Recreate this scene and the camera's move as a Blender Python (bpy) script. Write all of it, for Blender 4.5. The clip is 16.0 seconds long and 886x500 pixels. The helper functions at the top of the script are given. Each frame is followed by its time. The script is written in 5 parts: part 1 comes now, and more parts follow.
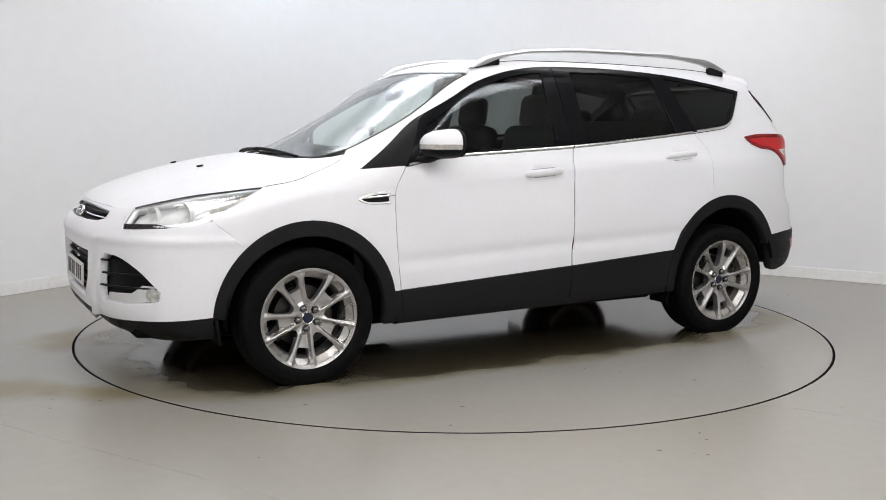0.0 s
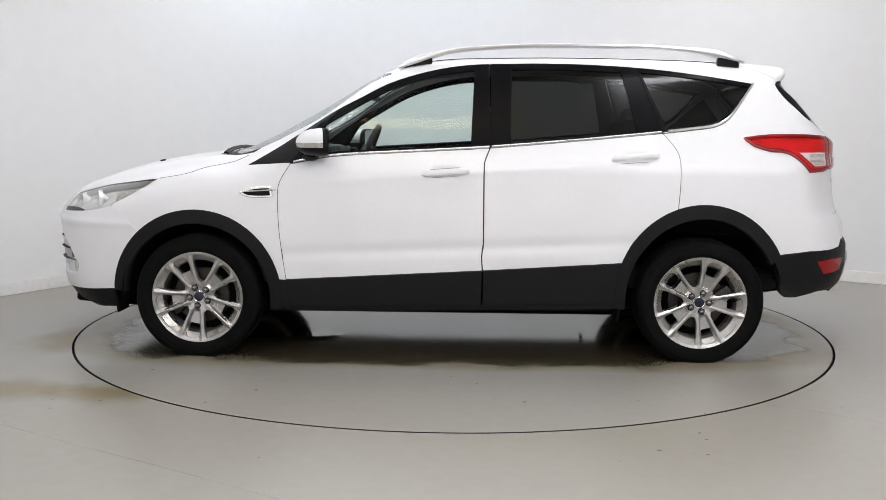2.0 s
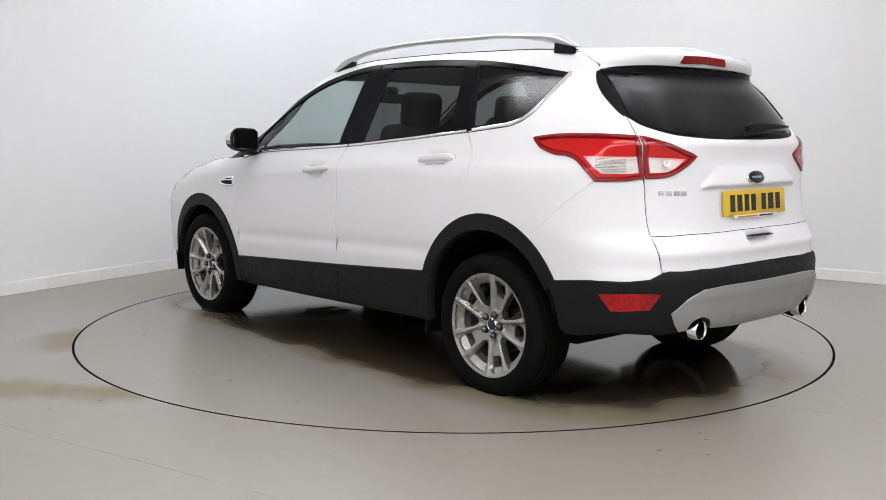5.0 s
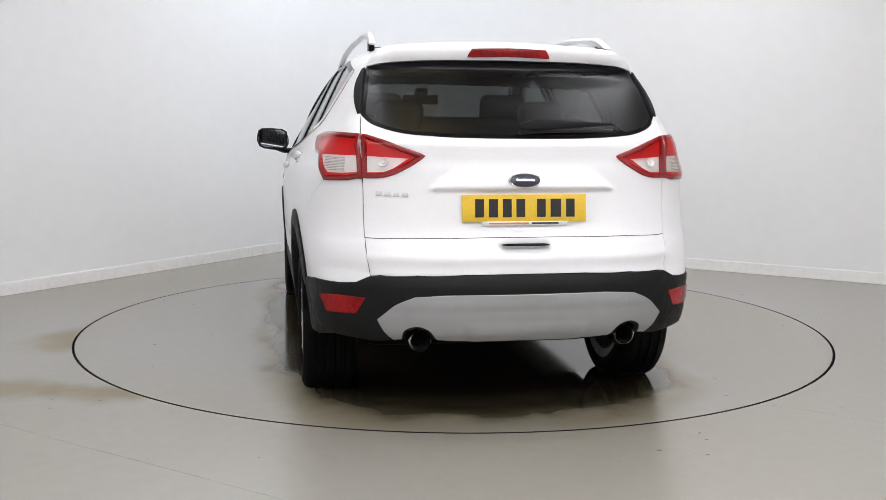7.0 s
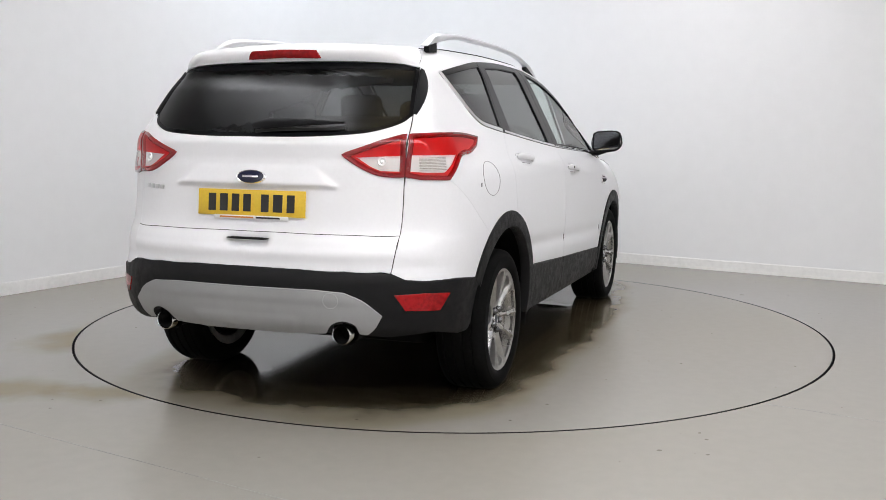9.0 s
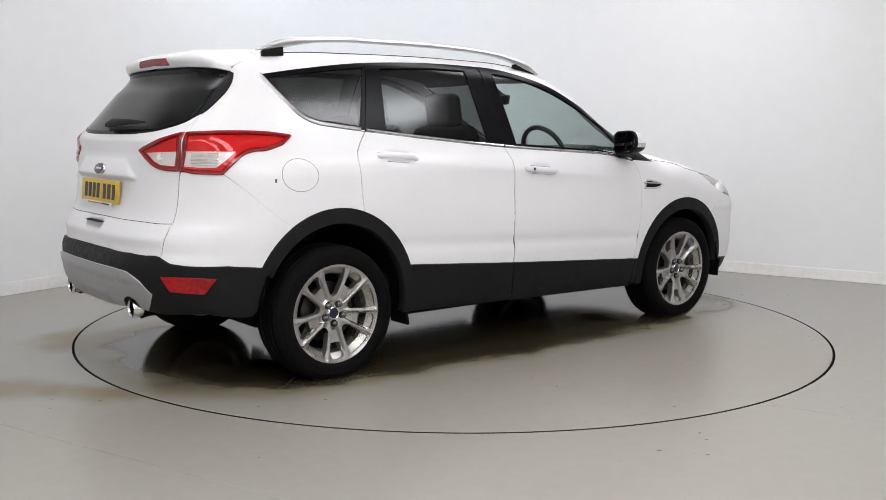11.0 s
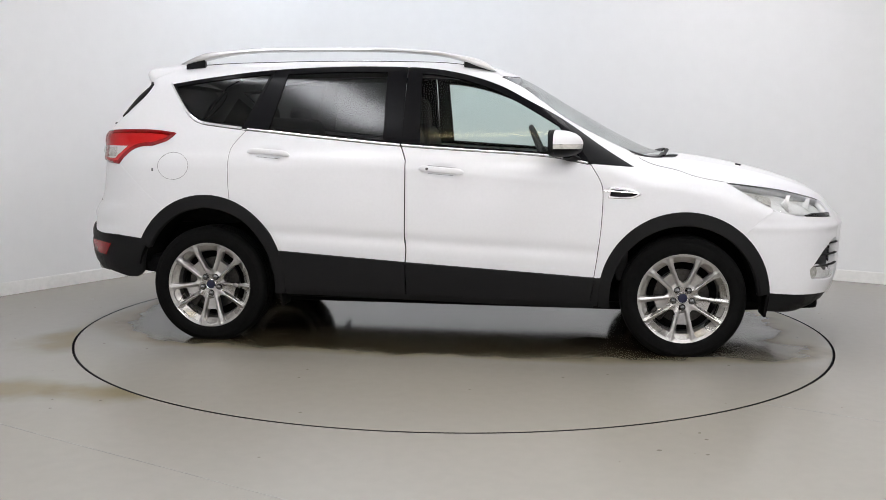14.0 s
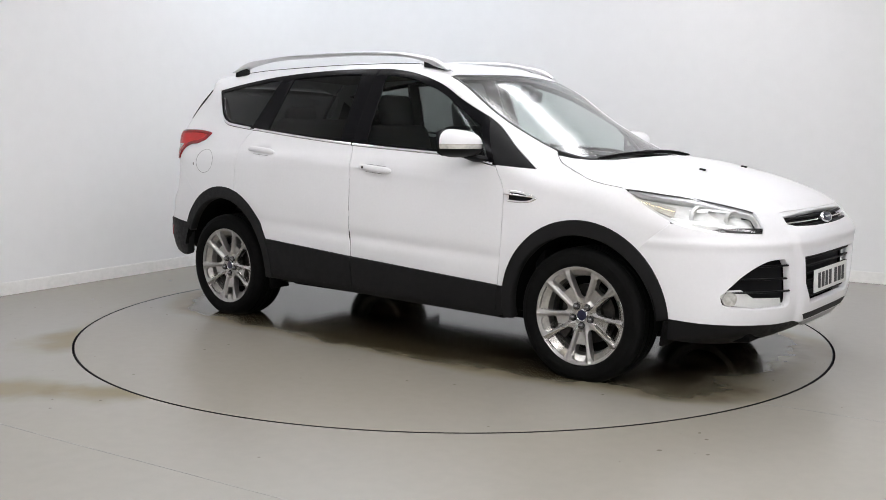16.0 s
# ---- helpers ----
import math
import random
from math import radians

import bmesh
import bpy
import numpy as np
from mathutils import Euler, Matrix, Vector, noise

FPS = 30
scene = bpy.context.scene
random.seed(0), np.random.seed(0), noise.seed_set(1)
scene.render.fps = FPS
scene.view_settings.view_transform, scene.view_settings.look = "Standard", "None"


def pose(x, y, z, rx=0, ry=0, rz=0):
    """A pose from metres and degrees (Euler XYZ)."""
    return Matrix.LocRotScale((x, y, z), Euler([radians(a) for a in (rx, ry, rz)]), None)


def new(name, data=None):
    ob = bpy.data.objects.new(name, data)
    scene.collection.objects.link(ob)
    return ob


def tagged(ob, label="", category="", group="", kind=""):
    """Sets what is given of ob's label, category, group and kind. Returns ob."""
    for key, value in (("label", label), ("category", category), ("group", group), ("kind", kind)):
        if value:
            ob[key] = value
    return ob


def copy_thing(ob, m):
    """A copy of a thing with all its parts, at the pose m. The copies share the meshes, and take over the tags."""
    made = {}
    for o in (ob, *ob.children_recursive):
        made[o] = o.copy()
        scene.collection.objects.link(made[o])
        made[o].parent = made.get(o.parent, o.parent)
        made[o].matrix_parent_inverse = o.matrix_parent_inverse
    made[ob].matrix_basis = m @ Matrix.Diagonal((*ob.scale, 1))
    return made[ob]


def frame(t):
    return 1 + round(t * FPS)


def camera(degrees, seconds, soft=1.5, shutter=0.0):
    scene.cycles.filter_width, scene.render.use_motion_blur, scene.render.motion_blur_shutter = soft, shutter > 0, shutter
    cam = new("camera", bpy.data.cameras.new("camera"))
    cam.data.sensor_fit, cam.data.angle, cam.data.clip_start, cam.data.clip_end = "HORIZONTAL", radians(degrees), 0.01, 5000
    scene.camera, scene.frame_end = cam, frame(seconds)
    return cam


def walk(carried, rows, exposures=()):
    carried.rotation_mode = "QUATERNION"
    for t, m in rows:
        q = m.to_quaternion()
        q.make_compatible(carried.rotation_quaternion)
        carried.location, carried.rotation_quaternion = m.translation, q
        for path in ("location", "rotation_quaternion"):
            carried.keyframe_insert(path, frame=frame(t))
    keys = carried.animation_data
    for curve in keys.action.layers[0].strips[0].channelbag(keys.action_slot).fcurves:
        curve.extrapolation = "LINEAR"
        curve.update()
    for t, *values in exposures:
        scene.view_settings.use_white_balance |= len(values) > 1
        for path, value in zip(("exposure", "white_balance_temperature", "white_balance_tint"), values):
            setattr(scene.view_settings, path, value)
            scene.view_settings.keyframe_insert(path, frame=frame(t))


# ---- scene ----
cam = camera(49.467, 16.0, soft=0.6)

from mathutils.geometry import delaunay_2d_cdt

EYE = (0.0, -6.066, 1.225)
AIM = pose(*EYE, 90 - 7.125, 0, 0.593) @ pose(0, 0, 0, 0, 0, 0.421)
walk(cam, [(0.0, AIM), (16.0, AIM)], exposures=[(0.0, 0.08), (16.0, 0.08)])

# ---- light ----
world = bpy.data.worlds.new("world")
scene.world = world
world.use_nodes = True
world.node_tree.nodes["Background"].inputs[0].default_value = (0.9, 0.95, 1.0, 1)
world.node_tree.nodes["Background"].inputs[1].default_value = 0.15

# ---- materials ----
def material(name, colour, rough=0.5, metal=0.0, grain=0.0, scale=40.0, bump=0.0, coat=0.0, spread=0.0, coords="Object", ior=1.5):
    """A surface with variation in colour at two scales, in roughness and in fine relief."""
    m = bpy.data.materials.new(name)
    m.use_nodes = True
    nt = m.node_tree
    b = nt.nodes["Principled BSDF"]
    b.inputs["Base Color"].default_value = (*colour, 1)
    b.inputs["Roughness"].default_value = rough
    b.inputs["Metallic"].default_value = metal
    b.inputs["Coat Weight"].default_value = coat
    b.inputs["Coat Roughness"].default_value = 0.12
    b.inputs["IOR"].default_value = ior
    if grain or bump or spread:
        co = nt.nodes.new("ShaderNodeTexCoord")
        fine, wide = nt.nodes.new("ShaderNodeTexNoise"), nt.nodes.new("ShaderNodeTexNoise")
        for n, s, d in ((fine, scale, 4), (wide, scale * 0.06, 2.5)):
            nt.links.new(co.outputs[coords], n.inputs["Vector"])
            n.inputs["Scale"].default_value, n.inputs["Detail"].default_value = s, d
        if grain:
            mix = nt.nodes.new("ShaderNodeMath")
            mix.operation = "ADD"
            nt.links.new(fine.outputs["Fac"], mix.inputs[0])
            nt.links.new(wide.outputs["Fac"], mix.inputs[1])
            ramp = nt.nodes.new("ShaderNodeMapRange")
            ramp.interpolation_type = "SMOOTHSTEP"
            ramp.inputs["From Min"].default_value, ramp.inputs["From Max"].default_value = 0.7, 1.3
            ramp.inputs["To Min"].default_value, ramp.inputs["To Max"].default_value = 1 - grain, 1 + grain
            nt.links.new(mix.outputs[0], ramp.inputs["Value"])
            tint = nt.nodes.new("ShaderNodeVectorMath")
            tint.operation = "SCALE"
            tint.inputs[0].default_value = colour
            nt.links.new(ramp.outputs[0], tint.inputs["Scale"])
            nt.links.new(tint.outputs[0], b.inputs["Base Color"])
        if spread:
            rr = nt.nodes.new("ShaderNodeMapRange")
            rr.interpolation_type = "SMOOTHSTEP"
            rr.inputs["From Min"].default_value, rr.inputs["From Max"].default_value = 0.3, 0.7
            rr.inputs["To Min"].default_value, rr.inputs["To Max"].default_value = max(rough - spread, 0.02), rough + spread
            nt.links.new(wide.outputs["Fac"], rr.inputs["Value"])
            nt.links.new(rr.outputs[0], b.inputs["Roughness"])
        if bump:
            bp = nt.nodes.new("ShaderNodeBump")
            bp.inputs["Strength"].default_value, bp.inputs["Distance"].default_value = bump, 0.002
            nt.links.new(fine.outputs["Fac"], bp.inputs["Height"])
            nt.links.new(bp.outputs[0], b.inputs["Normal"])
    return m


def glass(name, tint, gloss=0.05, ior=1.5):
    """A thin pane: tinted see-through, with a clear surface reflection."""
    m = bpy.data.materials.new(name)
    m.use_nodes = True
    nt = m.node_tree
    nt.nodes.remove(nt.nodes["Principled BSDF"])
    out = nt.nodes["Material Output"]
    tr, gl, lw, pw, ad, mx = (nt.nodes.new("ShaderNode" + k) for k in ("BsdfTransparent", "BsdfGlossy", "LayerWeight", "Math", "Math", "MixShader"))
    tr.inputs[0].default_value = (*tint, 1)
    gl.inputs["Roughness"].default_value = gloss
    lw.inputs["Blend"].default_value = 0.5
    pw.operation, ad.operation = "POWER", "MULTIPLY_ADD"
    pw.inputs[1].default_value = 5.0
    base = ((ior - 1) / (ior + 1)) ** 2
    ad.inputs[1].default_value, ad.inputs[2].default_value = 1 - base, base
    nt.links.new(lw.outputs["Facing"], pw.inputs[0])
    nt.links.new(pw.outputs[0], ad.inputs[0])
    nt.links.new(ad.outputs[0], mx.inputs[0])
    nt.links.new(tr.outputs[0], mx.inputs[1])
    nt.links.new(gl.outputs[0], mx.inputs[2])
    nt.links.new(mx.outputs[0], out.inputs[0])
    return m


def glowing(name, colour, power):
    m = bpy.data.materials.new(name)
    m.use_nodes = True
    b = m.node_tree.nodes["Principled BSDF"]
    b.inputs["Base Color"].default_value = (0.8, 0.8, 0.8, 1)
    b.inputs["Emission Color"].default_value = (*colour, 1)
    b.inputs["Emission Strength"].default_value = power
    return m


PAINT = material("white_paint", (0.765, 0.765, 0.784), 0.34, coat=0.35, grain=0.012, scale=60, spread=0.03)
CLADDING = material("textured_black_plastic", (0.0075, 0.0075, 0.008), 0.55, grain=0.15, scale=500, bump=0.25, spread=0.08, ior=1.28)
GLOSS_BLACK = material("gloss_black", (0.006, 0.006, 0.007), 0.22, ior=1.15, grain=0.1, scale=200)
TRIM_BLACK = material("matt_black_trim", (0.008, 0.008, 0.009), 0.5, grain=0.1, scale=300, ior=1.2)
LINER = material("wheel_well_liner", (0.004, 0.004, 0.004), 0.95, grain=0.3, scale=60, bump=0.4, ior=1.2)
CHROME = material("chrome", (0.86, 0.86, 0.87), 0.08, metal=1.0)
SATIN = material("satin_aluminium", (0.62, 0.62, 0.63), 0.30, metal=1.0, grain=0.05, scale=200)
SILVER = material("silver_paint", (0.36, 0.365, 0.37), 0.42, metal=0.5, grain=0.04, scale=300, spread=0.05)
ALLOY = material("alloy_wheel_paint", (0.43, 0.42, 0.41), 0.29, metal=0.88, grain=0.10, scale=60, spread=0.04)
RIM_WALL = material("grey_alloy_rim_wall", (0.39, 0.378, 0.355), 0.33, metal=0.8, grain=0.28, scale=30, spread=0.1)
TYRE = material("tyre_rubber", (0.0035, 0.0035, 0.0035), 0.8, grain=0.35, scale=45, bump=0.3, spread=0.1, ior=1.2)
# darker than the alloy: the shade inside the wheel is put into it
BARREL = material("shaded_inner_rim", (0.15, 0.145, 0.135), 0.5, metal=0.5, grain=0.3, scale=40)
SHUT = material("shut_line", (0.10, 0.10, 0.105), 0.7, grain=0.2, scale=60)
NUT = material("dark_steel_nut", (0.16, 0.16, 0.165), 0.22, metal=0.9, grain=0.2, scale=200)
# steel darkened to paint the shade behind the spokes
STEEL = material("brake_steel", (0.06, 0.057, 0.054), 0.45, metal=1.0, grain=0.25, scale=80)
RUBBER = material("window_seal", (0.010, 0.010, 0.010), 0.6, grain=0.1, scale=200)
CLEAR = glass("clear_window_glass", (0.80, 0.875, 0.85), 0.07, 1.42)
SCREEN = glass("windscreen_glass", (0.80, 0.87, 0.86), 0.16, 3.0)
PRIVACY = glass("privacy_glass", (0.15, 0.158, 0.155), 0.13, 1.47)
REAR_PRIVACY = glass("rear_privacy_glass", (0.075, 0.078, 0.081), 0.30, 1.38)
RED_GLASS = glass("red_lens_glass", (0.82, 0.032, 0.036), 0.06)
FROST_GLASS = glass("frosted_lens_glass", (0.97, 0.96, 0.94), 0.10)
LENS = glass("clear_lens", (0.92, 0.93, 0.93), 0.06, 1.9)
FABRIC = material("seat_fabric", (0.011, 0.011, 0.012), 0.9, grain=0.3, scale=400, bump=0.5, ior=1.25)
DASH = material("dashboard_plastic", (0.020, 0.020, 0.021), 0.6, grain=0.15, scale=300, bump=0.2)
LINING = material("headlining", (0.32, 0.31, 0.28), 0.9, grain=0.06, scale=300)
REFLEX = material("red_reflex_plastic", (0.25, 0.004, 0.006), 0.12, grain=0.30, scale=60, ior=1.4)
RED_DARK = material("dark_red_lens", (0.24, 0.004, 0.007), 0.15, coat=0.6, grain=0.15, scale=90)
FROST = material("frosted_clear_lens", (0.60, 0.58, 0.54), 0.16, coat=0.4, grain=0.30, scale=45, spread=0.08, metal=0.25)
REFLECTOR = material("lamp_reflector", (0.80, 0.80, 0.79), 0.26, metal=0.2, grain=0.06, scale=30)
YELLOW = material("yellow_plate", (0.68, 0.45, 0.03), 0.40, grain=0.05, scale=90)
PLATE_WHITE = material("white_plate", (0.72, 0.72, 0.70), 0.40, grain=0.04, scale=90)
INK = material("black_ink", (0.012, 0.012, 0.012), 0.45)
ORANGE_INK = material("orange_ink", (0.55, 0.20, 0.03), 0.5)
BLUE = material("badge_blue", (0.005, 0.007, 0.030), 0.3, coat=0.15)
# tint lowered: a dark reflection is painted into the mirror's colour
MIRROR = material("dark_reflection_mirror", (0.30, 0.31, 0.33), 0.02, metal=1.0)
WALL = material("white_wall_paint", (0.79, 0.79, 0.793), 0.65, grain=0.012, scale=140, bump=0.06)
SKIRT = material("white_skirting_paint", (0.80, 0.79, 0.775), 0.45, grain=0.05, scale=25)
CEIL = material("ceiling_paint", (0.84, 0.84, 0.84), 0.9, grain=0.012, scale=140)

# ---- building helpers ----
def mesh_object(name, verts, faces, mat, parent=None, label="", smooth=True, normals=None):
    me = bpy.data.meshes.new(name)
    me.from_pydata([tuple(map(float, v)) for v in verts], [], [tuple(map(int, f)) for f in faces])
    if smooth:
        me.polygons.foreach_set("use_smooth", [True] * len(me.polygons))
    if normals is not None:
        me.normals_split_custom_set_from_vertices([tuple(map(float, n)) for n in normals])
    if mat:
        me.materials.append(mat)
    me.update()
    ob = new(name, me)
    ob.parent = parent
    if label:
        ob["label"] = label
    return ob


def part(name, bm, mat, parent=None, label="", smooth=True, sharp=35):
    """Links a bmesh as one mesh object under a thing or a part."""
    me = bpy.data.meshes.new(name)
    bmesh.ops.recalc_face_normals(bm, faces=bm.faces)
    for f in bm.faces:
        f.smooth = smooth
    for e in bm.edges:
        if len(e.link_faces) == 2 and e.calc_face_angle(0) > radians(sharp):
            e.smooth = False
    bm.to_mesh(me)
    bm.free()
    me.materials.append(mat)
    ob = new(name, me)
    ob.parent = parent
    if label:
        ob["label"] = label
    return ob


def box(size, at=(0, 0, 0), turn=(0, 0, 0), bevel=0.0, seg=2, bm=None):
    bm = bm or bmesh.new()
    made = bmesh.ops.create_cube(bm, size=1, matrix=pose(*at, *turn) @ Matrix.Diagonal((*size, 1)))["verts"]
    if bevel:
        edges = list({e for v in made for e in v.link_edges})
        bmesh.ops.bevel(bm, geom=edges, offset=bevel, segments=seg, profile=0.5, affect="EDGES")
    return bm


def lathe(profile, n=48, axis="y", bm=None, closed=False):
    """Turns (radius, along) pairs about an axis."""
    bm = bm or bmesh.new()
    rings = []
    for i in range(n):
        a = 2 * math.pi * i / n
        ring = []
        for r, h in profile:
            p = (r * math.cos(a), h, r * math.sin(a)) if axis == "y" else ((h, r * math.cos(a), r * math.sin(a)) if axis == "x" else (r * math.cos(a), r * math.sin(a), h))
            ring.append(bm.verts.new(p))
        rings.append(ring)
    m = len(profile)
    for i in range(n):
        a, b = rings[i], rings[(i + 1) % n]
        for j in range(m if closed else m - 1):
            k = (j + 1) % m
            bm.faces.new((a[j], b[j], b[k], a[k]))
    return bm


def tube(path, rx, ry=None, n=10, up=(0, 0, 1), bm=None):
    """A swept bar of elliptic section; rx and ry may be lists along the path."""
    bm = bm or bmesh.new()
    ry = rx if ry is None else ry
    path = [Vector(p) for p in path]
    rings = []
    for i, p in enumerate(path):
        d = (path[min(i + 1, len(path) - 1)] - path[max(i - 1, 0)]).normalized()
        side = d.cross(Vector(up)).normalized()
        top = side.cross(d)
        a, b = (v[i] if isinstance(v, (list, tuple)) else v for v in (rx, ry))
        rings.append([bm.verts.new(p + side * a * math.cos(2 * math.pi * k / n) + top * b * math.sin(2 * math.pi * k / n)) for k in range(n)])
    for i in range(len(rings) - 1):
        for k in range(n):
            bm.faces.new((rings[i][k], rings[i][(k + 1) % n], rings[i + 1][(k + 1) % n], rings[i + 1][k]))
    bm.faces.new(rings[0][::-1])
    bm.faces.new(rings[-1])
    return bm


# ---- the room: floor with a round pit, disc, walls, ceiling, lights ----
DISC_R, GAP, CEILING = 2.269, 0.011, 3.6
CORNER, LEFT, RIGHT = Vector((-1.13, 4.54)), Vector((-0.5, -0.866)), Vector((0.855, -0.518))


def mapped(nt, value, lo, hi, to_lo=0.0, to_hi=1.0):
    r = nt.nodes.new("ShaderNodeMapRange")
    r.interpolation_type = "SMOOTHSTEP"
    for k, v in (("From Min", lo), ("From Max", hi), ("To Min", to_lo), ("To Max", to_hi)):
        r.inputs[k].default_value = v
    nt.links.new(value, r.inputs["Value"])
    return r.outputs[0]


def calc(nt, op, a, b):
    m = nt.nodes.new("ShaderNodeMath")
    m.operation = op
    for i, v in enumerate((a, b)):
        if isinstance(v, (int, float)):
            m.inputs[i].default_value = v
        else:
            nt.links.new(v, m.inputs[i])
    return m.outputs[0]


def cloud(nt, scale, detail, stretch=(1, 1, 1)):
    co, mp, n = nt.nodes.new("ShaderNodeTexCoord"), nt.nodes.new("ShaderNodeMapping"), nt.nodes.new("ShaderNodeTexNoise")
    mp.inputs["Scale"].default_value = stretch
    n.inputs["Scale"].default_value, n.inputs["Detail"].default_value = scale, detail
    nt.links.new(co.outputs["Object"], mp.inputs["Vector"])
    nt.links.new(mp.outputs[0], n.inputs["Vector"])
    return n.outputs["Fac"]


def away(nt, x, y, sx=1.0, sy=1.0):
    """Distance from a spot of the floor, in its own measures along x and y."""
    co, mp, ln = nt.nodes.new("ShaderNodeTexCoord"), nt.nodes.new("ShaderNodeMapping"), nt.nodes.new("ShaderNodeVectorMath")
    mp.inputs["Location"].default_value = (-x / sx, -y / sy, 0)
    mp.inputs["Scale"].default_value = (1 / sx, 1 / sy, 0)
    ln.operation = "LENGTH"
    nt.links.new(co.outputs["Object"], mp.inputs["Vector"])
    nt.links.new(mp.outputs[0], ln.inputs[0])
    return ln.outputs["Value"]


def slab(nt, x, y, sx, sy):
    """One at the edge of a rounded oblong of the floor, less inside."""
    co, mp, sep = nt.nodes.new("ShaderNodeTexCoord"), nt.nodes.new("ShaderNodeMapping"), nt.nodes.new("ShaderNodeSeparateXYZ")
    mp.inputs["Location"].default_value = (-x / sx, -y / sy, 0)
    mp.inputs["Scale"].default_value = (1 / sx, 1 / sy, 0)
    nt.links.new(co.outputs["Object"], mp.inputs["Vector"])
    nt.links.new(mp.outputs[0], sep.inputs[0])
    fourth = [calc(nt, "POWER", calc(nt, "ABSOLUTE", sep.outputs[i], 0), 4.0) for i in (0, 1)]
    return calc(nt, "POWER", calc(nt, "ADD", *fourth), 0.25)


def stained(nt, base, mask, colour):
    mx = nt.nodes.new("ShaderNodeMix")
    mx.data_type, mx.blend_type = "RGBA", "MULTIPLY"
    nt.links.new(mask, mx.inputs["Factor"])
    nt.links.new(base, mx.inputs[6])
    mx.inputs[7].default_value = (*colour, 1)
    return mx.outputs[2]


def floor_material(spills=True):
    m = material("resin_floor", (0.288, 0.278, 0.259), 0.27, grain=0.02, scale=260)
    nt = m.node_tree
    b = nt.nodes["Principled BSDF"]
    plain = nt.nodes.new("ShaderNodeValue")
    plain.outputs[0].default_value = 0.27
    nt.links.new(plain.outputs[0], b.inputs["Roughness"])
    src = b.inputs["Base Color"].links[0].from_socket
    src = stained(nt, src, mapped(nt, cloud(nt, 0.35, 0), 0.20, 0.85), (0.92, 0.88, 0.79))
    src = stained(nt, src, mapped(nt, cloud(nt, 23, 0), 0.845, 0.87), (0.60, 0.58, 0.55))
    if spills:
        for x, y, sx, sy in ((-1.58, -1.74, 0.34, 0.20), (-2.12, -1.70, 0.42, 0.24), (-2.2, -0.6, 0.30, 0.45)):
            d = calc(nt, "ADD", away(nt, x, y, sx, sy), cloud(nt, 3.5, 4))
            src = stained(nt, src, mapped(nt, d, 1.65, 0.75), (0.70, 0.63, 0.42))
    nt.links.new(src, b.inputs["Base Color"])
    return m


def disc_material():
    """The same resin, damp and with the car's shade painted in beneath it, with puddles at the wheels."""
    m = floor_material(False)
    m.name = "wet_shaded_disc"
    nt = m.node_tree
    b = nt.nodes["Principled BSDF"]
    base, rough = b.inputs["Base Color"].links[0].from_socket, b.inputs["Roughness"].links[0].from_socket
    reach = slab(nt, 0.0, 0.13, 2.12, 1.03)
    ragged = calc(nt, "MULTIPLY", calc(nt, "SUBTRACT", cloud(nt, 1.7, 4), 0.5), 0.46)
    damp_shade = mapped(nt, calc(nt, "ADD", reach, ragged), 1.03, 0.88)
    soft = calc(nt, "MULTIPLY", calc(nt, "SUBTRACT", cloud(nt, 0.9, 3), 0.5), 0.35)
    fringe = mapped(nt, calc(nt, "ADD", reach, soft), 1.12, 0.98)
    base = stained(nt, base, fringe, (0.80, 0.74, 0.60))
    # damp tint, deepened to paint in the shade under the car
    base = stained(nt, base, damp_shade, (0.18, 0.165, 0.135))
    # standing water: under the nose, at the front wheels, along the middle and under the tail
    pools = None
    for x, y, sx, sy in ((1.72, 0.25, 0.26, 0.42), (0.80, 0.45, 0.30, 0.28), (-1.55, -0.40, 0.36, 0.40), (-1.5, 0.6, 0.22, 0.22), (0.85, -0.42, 0.26, 0.20)):
        p = mapped(nt, calc(nt, "ADD", away(nt, x, y, sx, sy), calc(nt, "MULTIPLY", cloud(nt, 5.0, 1.5), 1.6)), 1.42, 1.36)
        pools = p if pools is None else calc(nt, "MAXIMUM", pools, p)
    # drops thrown along the middle
    drops = mapped(nt, cloud(nt, 11, 1), 0.70, 0.73)
    drops = calc(nt, "MULTIPLY", drops, mapped(nt, away(nt, 0.0, 0.1, 1.3, 0.62), 1.0, 0.8))
    pools = calc(nt, "MAXIMUM", pools, drops)
    base = stained(nt, base, pools, (0.55, 0.55, 0.53))
    nt.links.new(base, b.inputs["Base Color"])

    def towards(rough, mask, value):
        mr = nt.nodes.new("ShaderNodeMix")
        nt.links.new(mask, mr.inputs[0])
        nt.links.new(rough, mr.inputs[2])
        mr.inputs[3].default_value = value
        return mr.outputs[0]

    nt.links.new(towards(towards(rough, damp_shade, 0.11), pools, 0.03), b.inputs["Roughness"])
    return m


FLOOR = floor_material()


